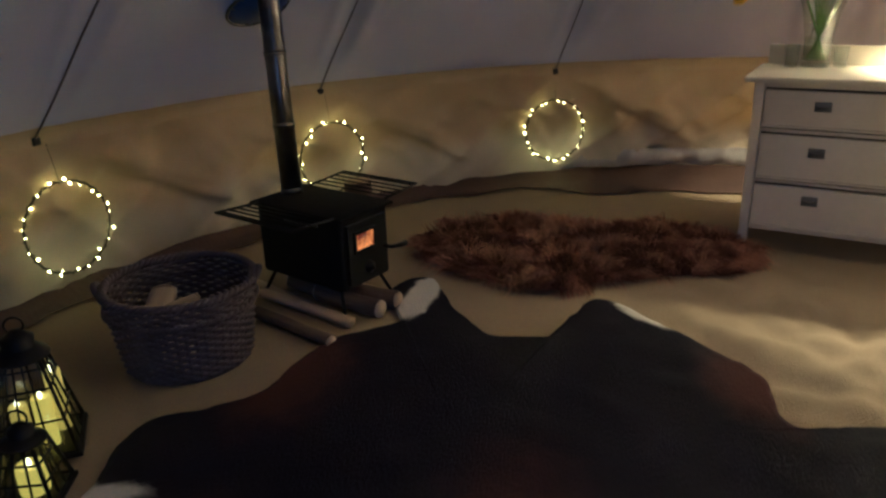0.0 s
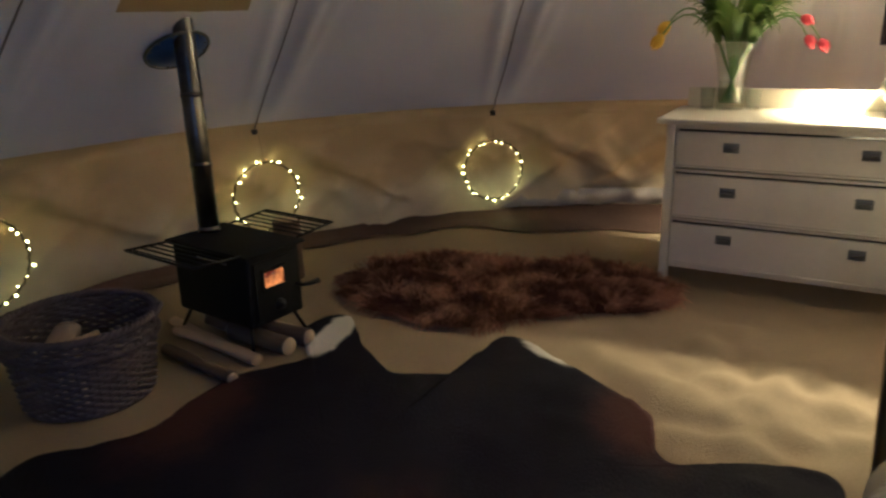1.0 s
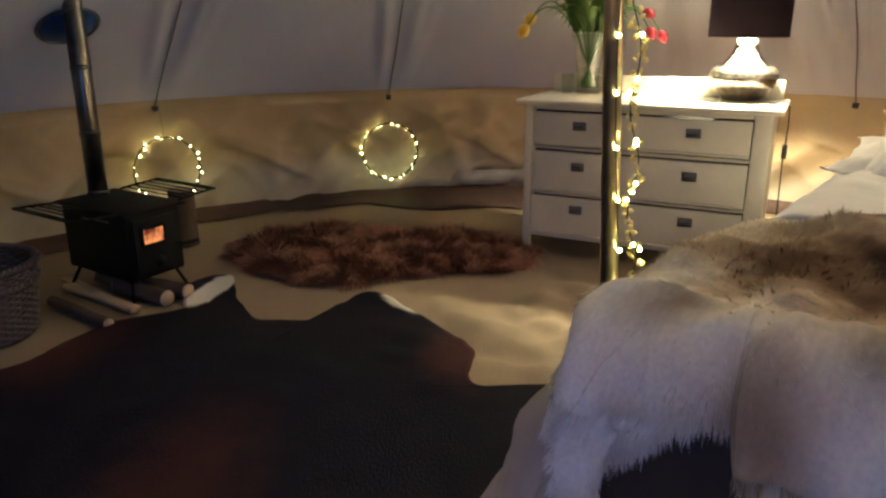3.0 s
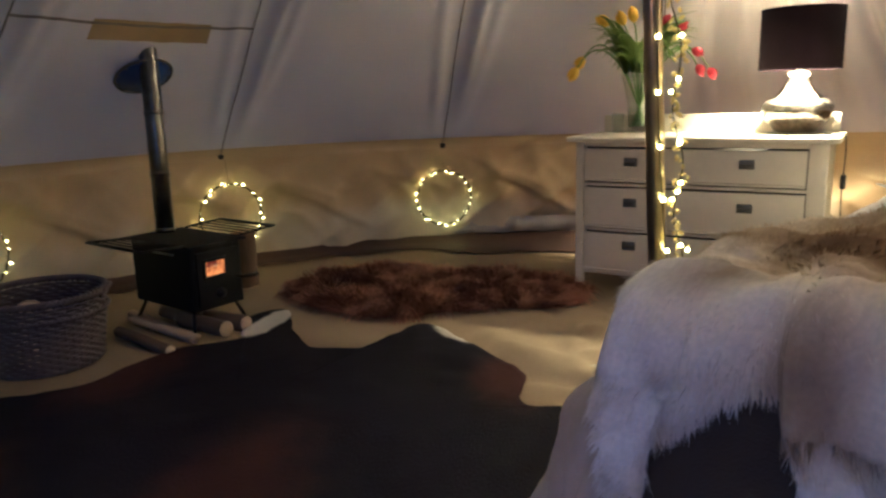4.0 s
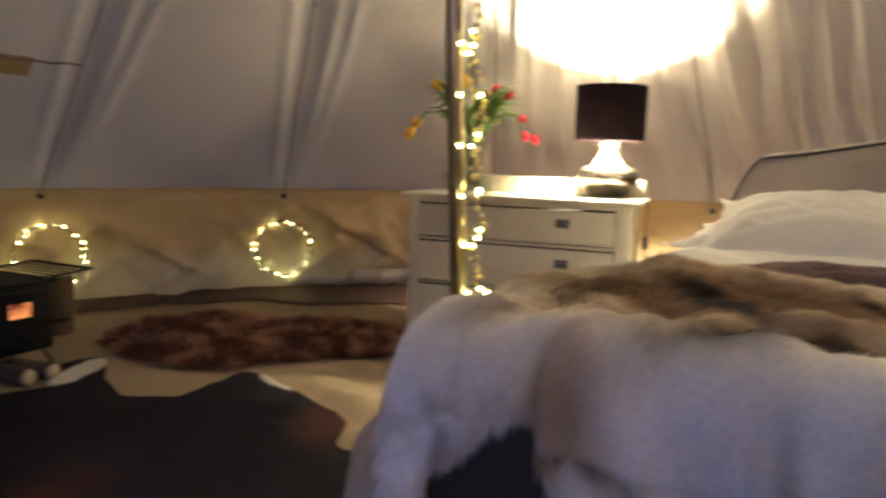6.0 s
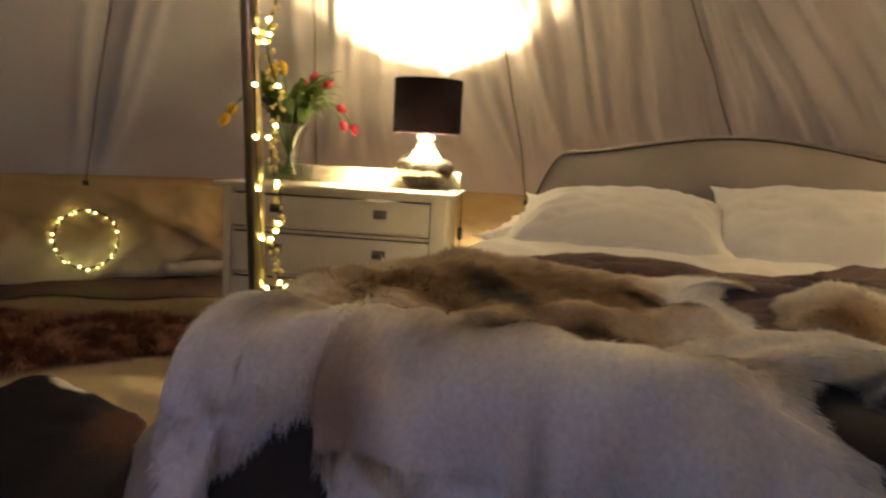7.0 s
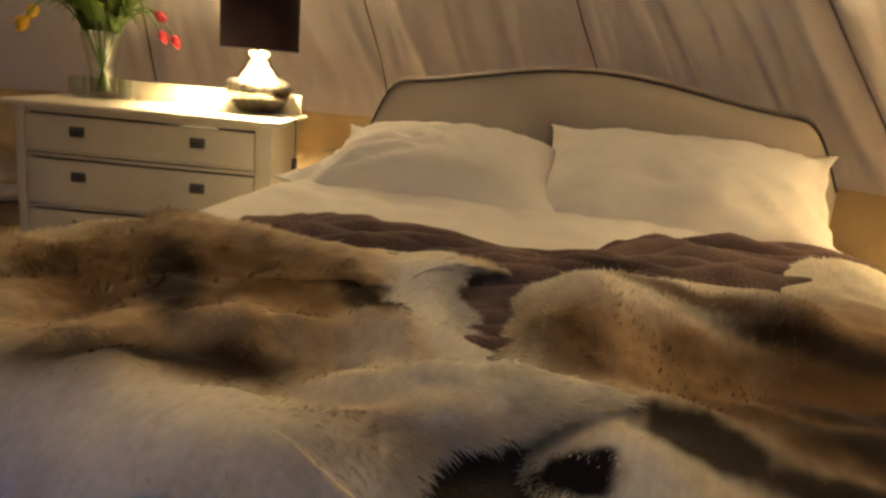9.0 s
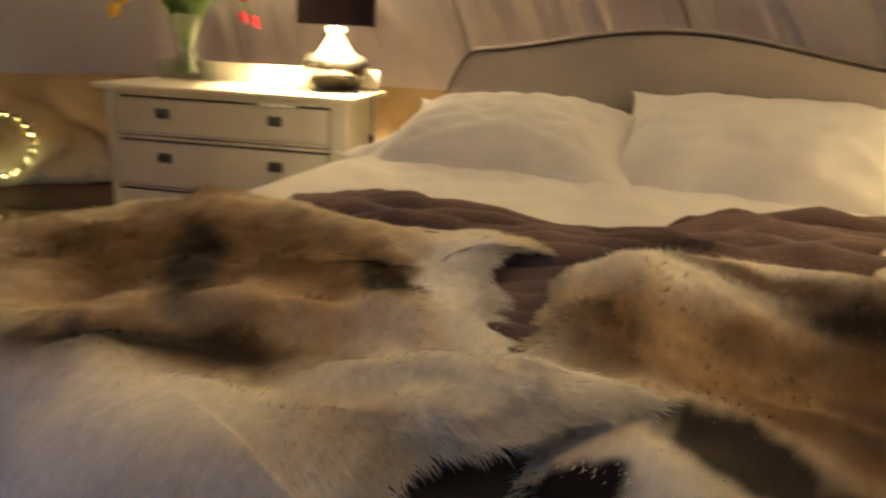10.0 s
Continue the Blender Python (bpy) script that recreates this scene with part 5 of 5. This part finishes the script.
def hide_b_colour(x, y):
    c = mixc(CREAM, TAN, 0.85 * max(blob(x, y, 1.20, 0.50, 0.20, 0.14, 0.5, -15), blob(x, y, 1.58, 0.48, 0.28, 0.34, 0.4)))
    c = mixc(c, BROWN, 0.9 * max(0.85 * blob(x, y, 1.065, 0.47, 0.06, 0.07, 0.6, 30), blob(x, y, 1.22, 0.72, 0.20, 0.028, 0.6, -15), blob(x, y, 1.50, 0.46, 0.28, 0.24, 0.5, -20), blob(x, y, 1.34, 0.36, 0.17, 0.08, 0.6, -25), blob(x, y, 1.56, 0.16, 0.22, 0.20, 0.6), 0.8 * blob(x, y, 1.62, 0.72, 0.26, 0.22, 0.6)))
    c = mixc(c, DARK, 0.95 * max(blob(x, y, 1.245, 0.275, 0.095, 0.050, 0.3, -30), blob(x, y, 1.46, 0.33, 0.16, 0.05, 0.7, -25), blob(x, y, 1.42, 0.22, 0.18, 0.04, 0.5, -12), blob(x, y, 1.44, 0.62, 0.18, 0.035, 0.6, -18), blob(x, y, 1.54, 0.42, 0.20, 0.06, 0.6, -15)))
    c = mixc(c, PALER, max(blob(x, y, 1.20, 0.12, 0.055, 0.13, 0.35, 25), 0.8 * blob(x, y, 1.32, 0.03, 0.14, 0.06, 0.4), 0.6 * blob(x, y, 1.10, 0.66, 0.10, 0.08, 0.6)))
    return mixc(c, (0.012, 0.010, 0.014), blob(x, y, 1.120, 0.178, 0.052, 0.036, 0.25, 10, 0.4))


def ridge(x, y, ax, ay, bx, by, width):
    """1 along the line from a to b, falling off on both sides."""
    l = math.hypot(bx - ax, by - ay)
    ex, ey = (bx - ax) / l, (by - ay) / l
    t = ((x - ax) * ex + (y - ay) * ey) / l
    d = (x - ax) * -ey + (y - ay) * ex + 0.03 * nz(x * 6, y * 6, 4.0)
    return smooth01(t * 5 + 0.4) * smooth01((1 - t) * 5 + 0.4) * math.exp(-(d / width) ** 2)


def lump_a(a, b):
    h = 0.034 * nz(a * 4.5, b * 4.5, 3.0) + 0.026 * nz(a * 9, b * 8, 5.0) + 0.010 * nz(a * 22, b * 20, 7.0) + 0.018 * blob(a, b, 0.36, 0.45, 0.34, 0.18, 0.8) + 0.03 * blob(a, b, 0.55, 0.05, 0.5, 0.10, 0.8)
    h += 0.030 * ridge(a, b, 0.56, 0.27, 0.86, 0.44, 0.05) + 0.012 * ridge(a, b, 0.10, 0.62, 0.62, 0.80, 0.06) + 0.028 * ridge(a, b, 0.80, 0.20, 1.02, 0.36, 0.05)
    return h + 0.022 * ridge(a, b, 0.60, 0.02, 0.95, 0.08, 0.06) - 0.010 * ridge(a, b, 0.42, 0.10, 0.78, 0.26, 0.05)


def lift_a(a, b):
    """Where the hide stands off the bed: two stiff flaps at its corner and the curled leg that lies on the other hide."""
    return 0.014 * blob(a, b, -0.10, 0.18, 0.08, 0.12, 0.6, 0, 0.1) + 0.045 * blob(a, b, 0.0, -0.07, 0.08, 0.06, 0.6, 0, 0.1) + 0.044 * blob(a, b, 1.09, 0.25, 0.20, 0.12, 0.7, 45, 0.05) + 0.024 * blob(a, b, 0.88, 0.62, 0.12, 0.22, 0.6, 0, 0.1)


hide_a = [(-0.10, 0.36), (-0.05, 0.52), (0.06, 0.68), (0.22, 0.79), (0.40, 0.85), (0.57, 0.83), (0.69, 0.84), (0.81, 0.825), (0.905, 0.75), (0.86, 0.69), (0.85, 0.62), (0.885, 0.55), (0.935, 0.49), (1.00, 0.455), (1.04, 0.40), (1.06, 0.34), (1.11, 0.345), (1.165, 0.345),
          (1.135, 0.29), (1.085, 0.235), (1.035, 0.165), (0.98, 0.115), (0.985, 0.075), (1.05, 0.03), (1.075, -0.12), (1.01, -0.27), (0.80, -0.34), (0.55, -0.34), (0.40, -0.31),
          (0.345, -0.16), (0.305, -0.05), (0.245, -0.05), (0.17, -0.11), (0.09, -0.19), (0.06, -0.27), (0.03, -0.30), (-0.01, -0.23), (0.02, -0.12), (-0.035, -0.085), (-0.03, -0.02), (-0.085, 0.05), (-0.155, 0.17), (-0.135, 0.27)]
hide("reindeer_hide", hide_a, (0.25, 0.20), hide_a_colour, "cream and brown reindeer hide draped over the bed's foot", 80000, 31, 0.030, lump_a, 0.027, (0.15, -0.35), lift_a)
hide_b = [(0.975, 0.50), (0.965, 0.64), (1.00, 0.74), (1.06, 0.83), (1.18, 0.91), (1.34, 0.94), (1.44, 1.02), (1.45, 1.18), (1.55, 1.27), (1.72, 1.22), (1.84, 0.95), (1.90, 0.40), (1.80, 0.16), (1.62, 0.12), (1.48, 0.13), (1.38, 0.105), (1.28, 0.095), (1.20, 0.10),
          (1.15, 0.115), (1.105, 0.125), (1.07, 0.15), (1.06, 0.22), (1.03, 0.30), (0.98, 0.38)]
hide("reindeer_hide", hide_b, (1.33, 0.50), hide_b_colour, "pale brown striped reindeer hide spread across the bed", 62000, 47, 0.030,
     lambda a, b: 0.026 * nz(a * 5, b * 5, 8.0) + 0.016 * nz(a * 10, b * 12, 6.0) + 0.03 * blob(a, b, 1.05, 0.60, 0.12, 0.12, 0.8) + 0.03 * ridge(a, b, 1.05, 0.80, 1.45, 0.72, 0.05) + 0.05 * blob(a, b, 1.58, 1.12, 0.12, 0.12, 0.7), 0.020, (0.2, -0.1),
     lambda a, b: 0.022 * blob(a, b, 1.0, 0.62, 0.10, 0.22, 0.6, 0, 0.1))
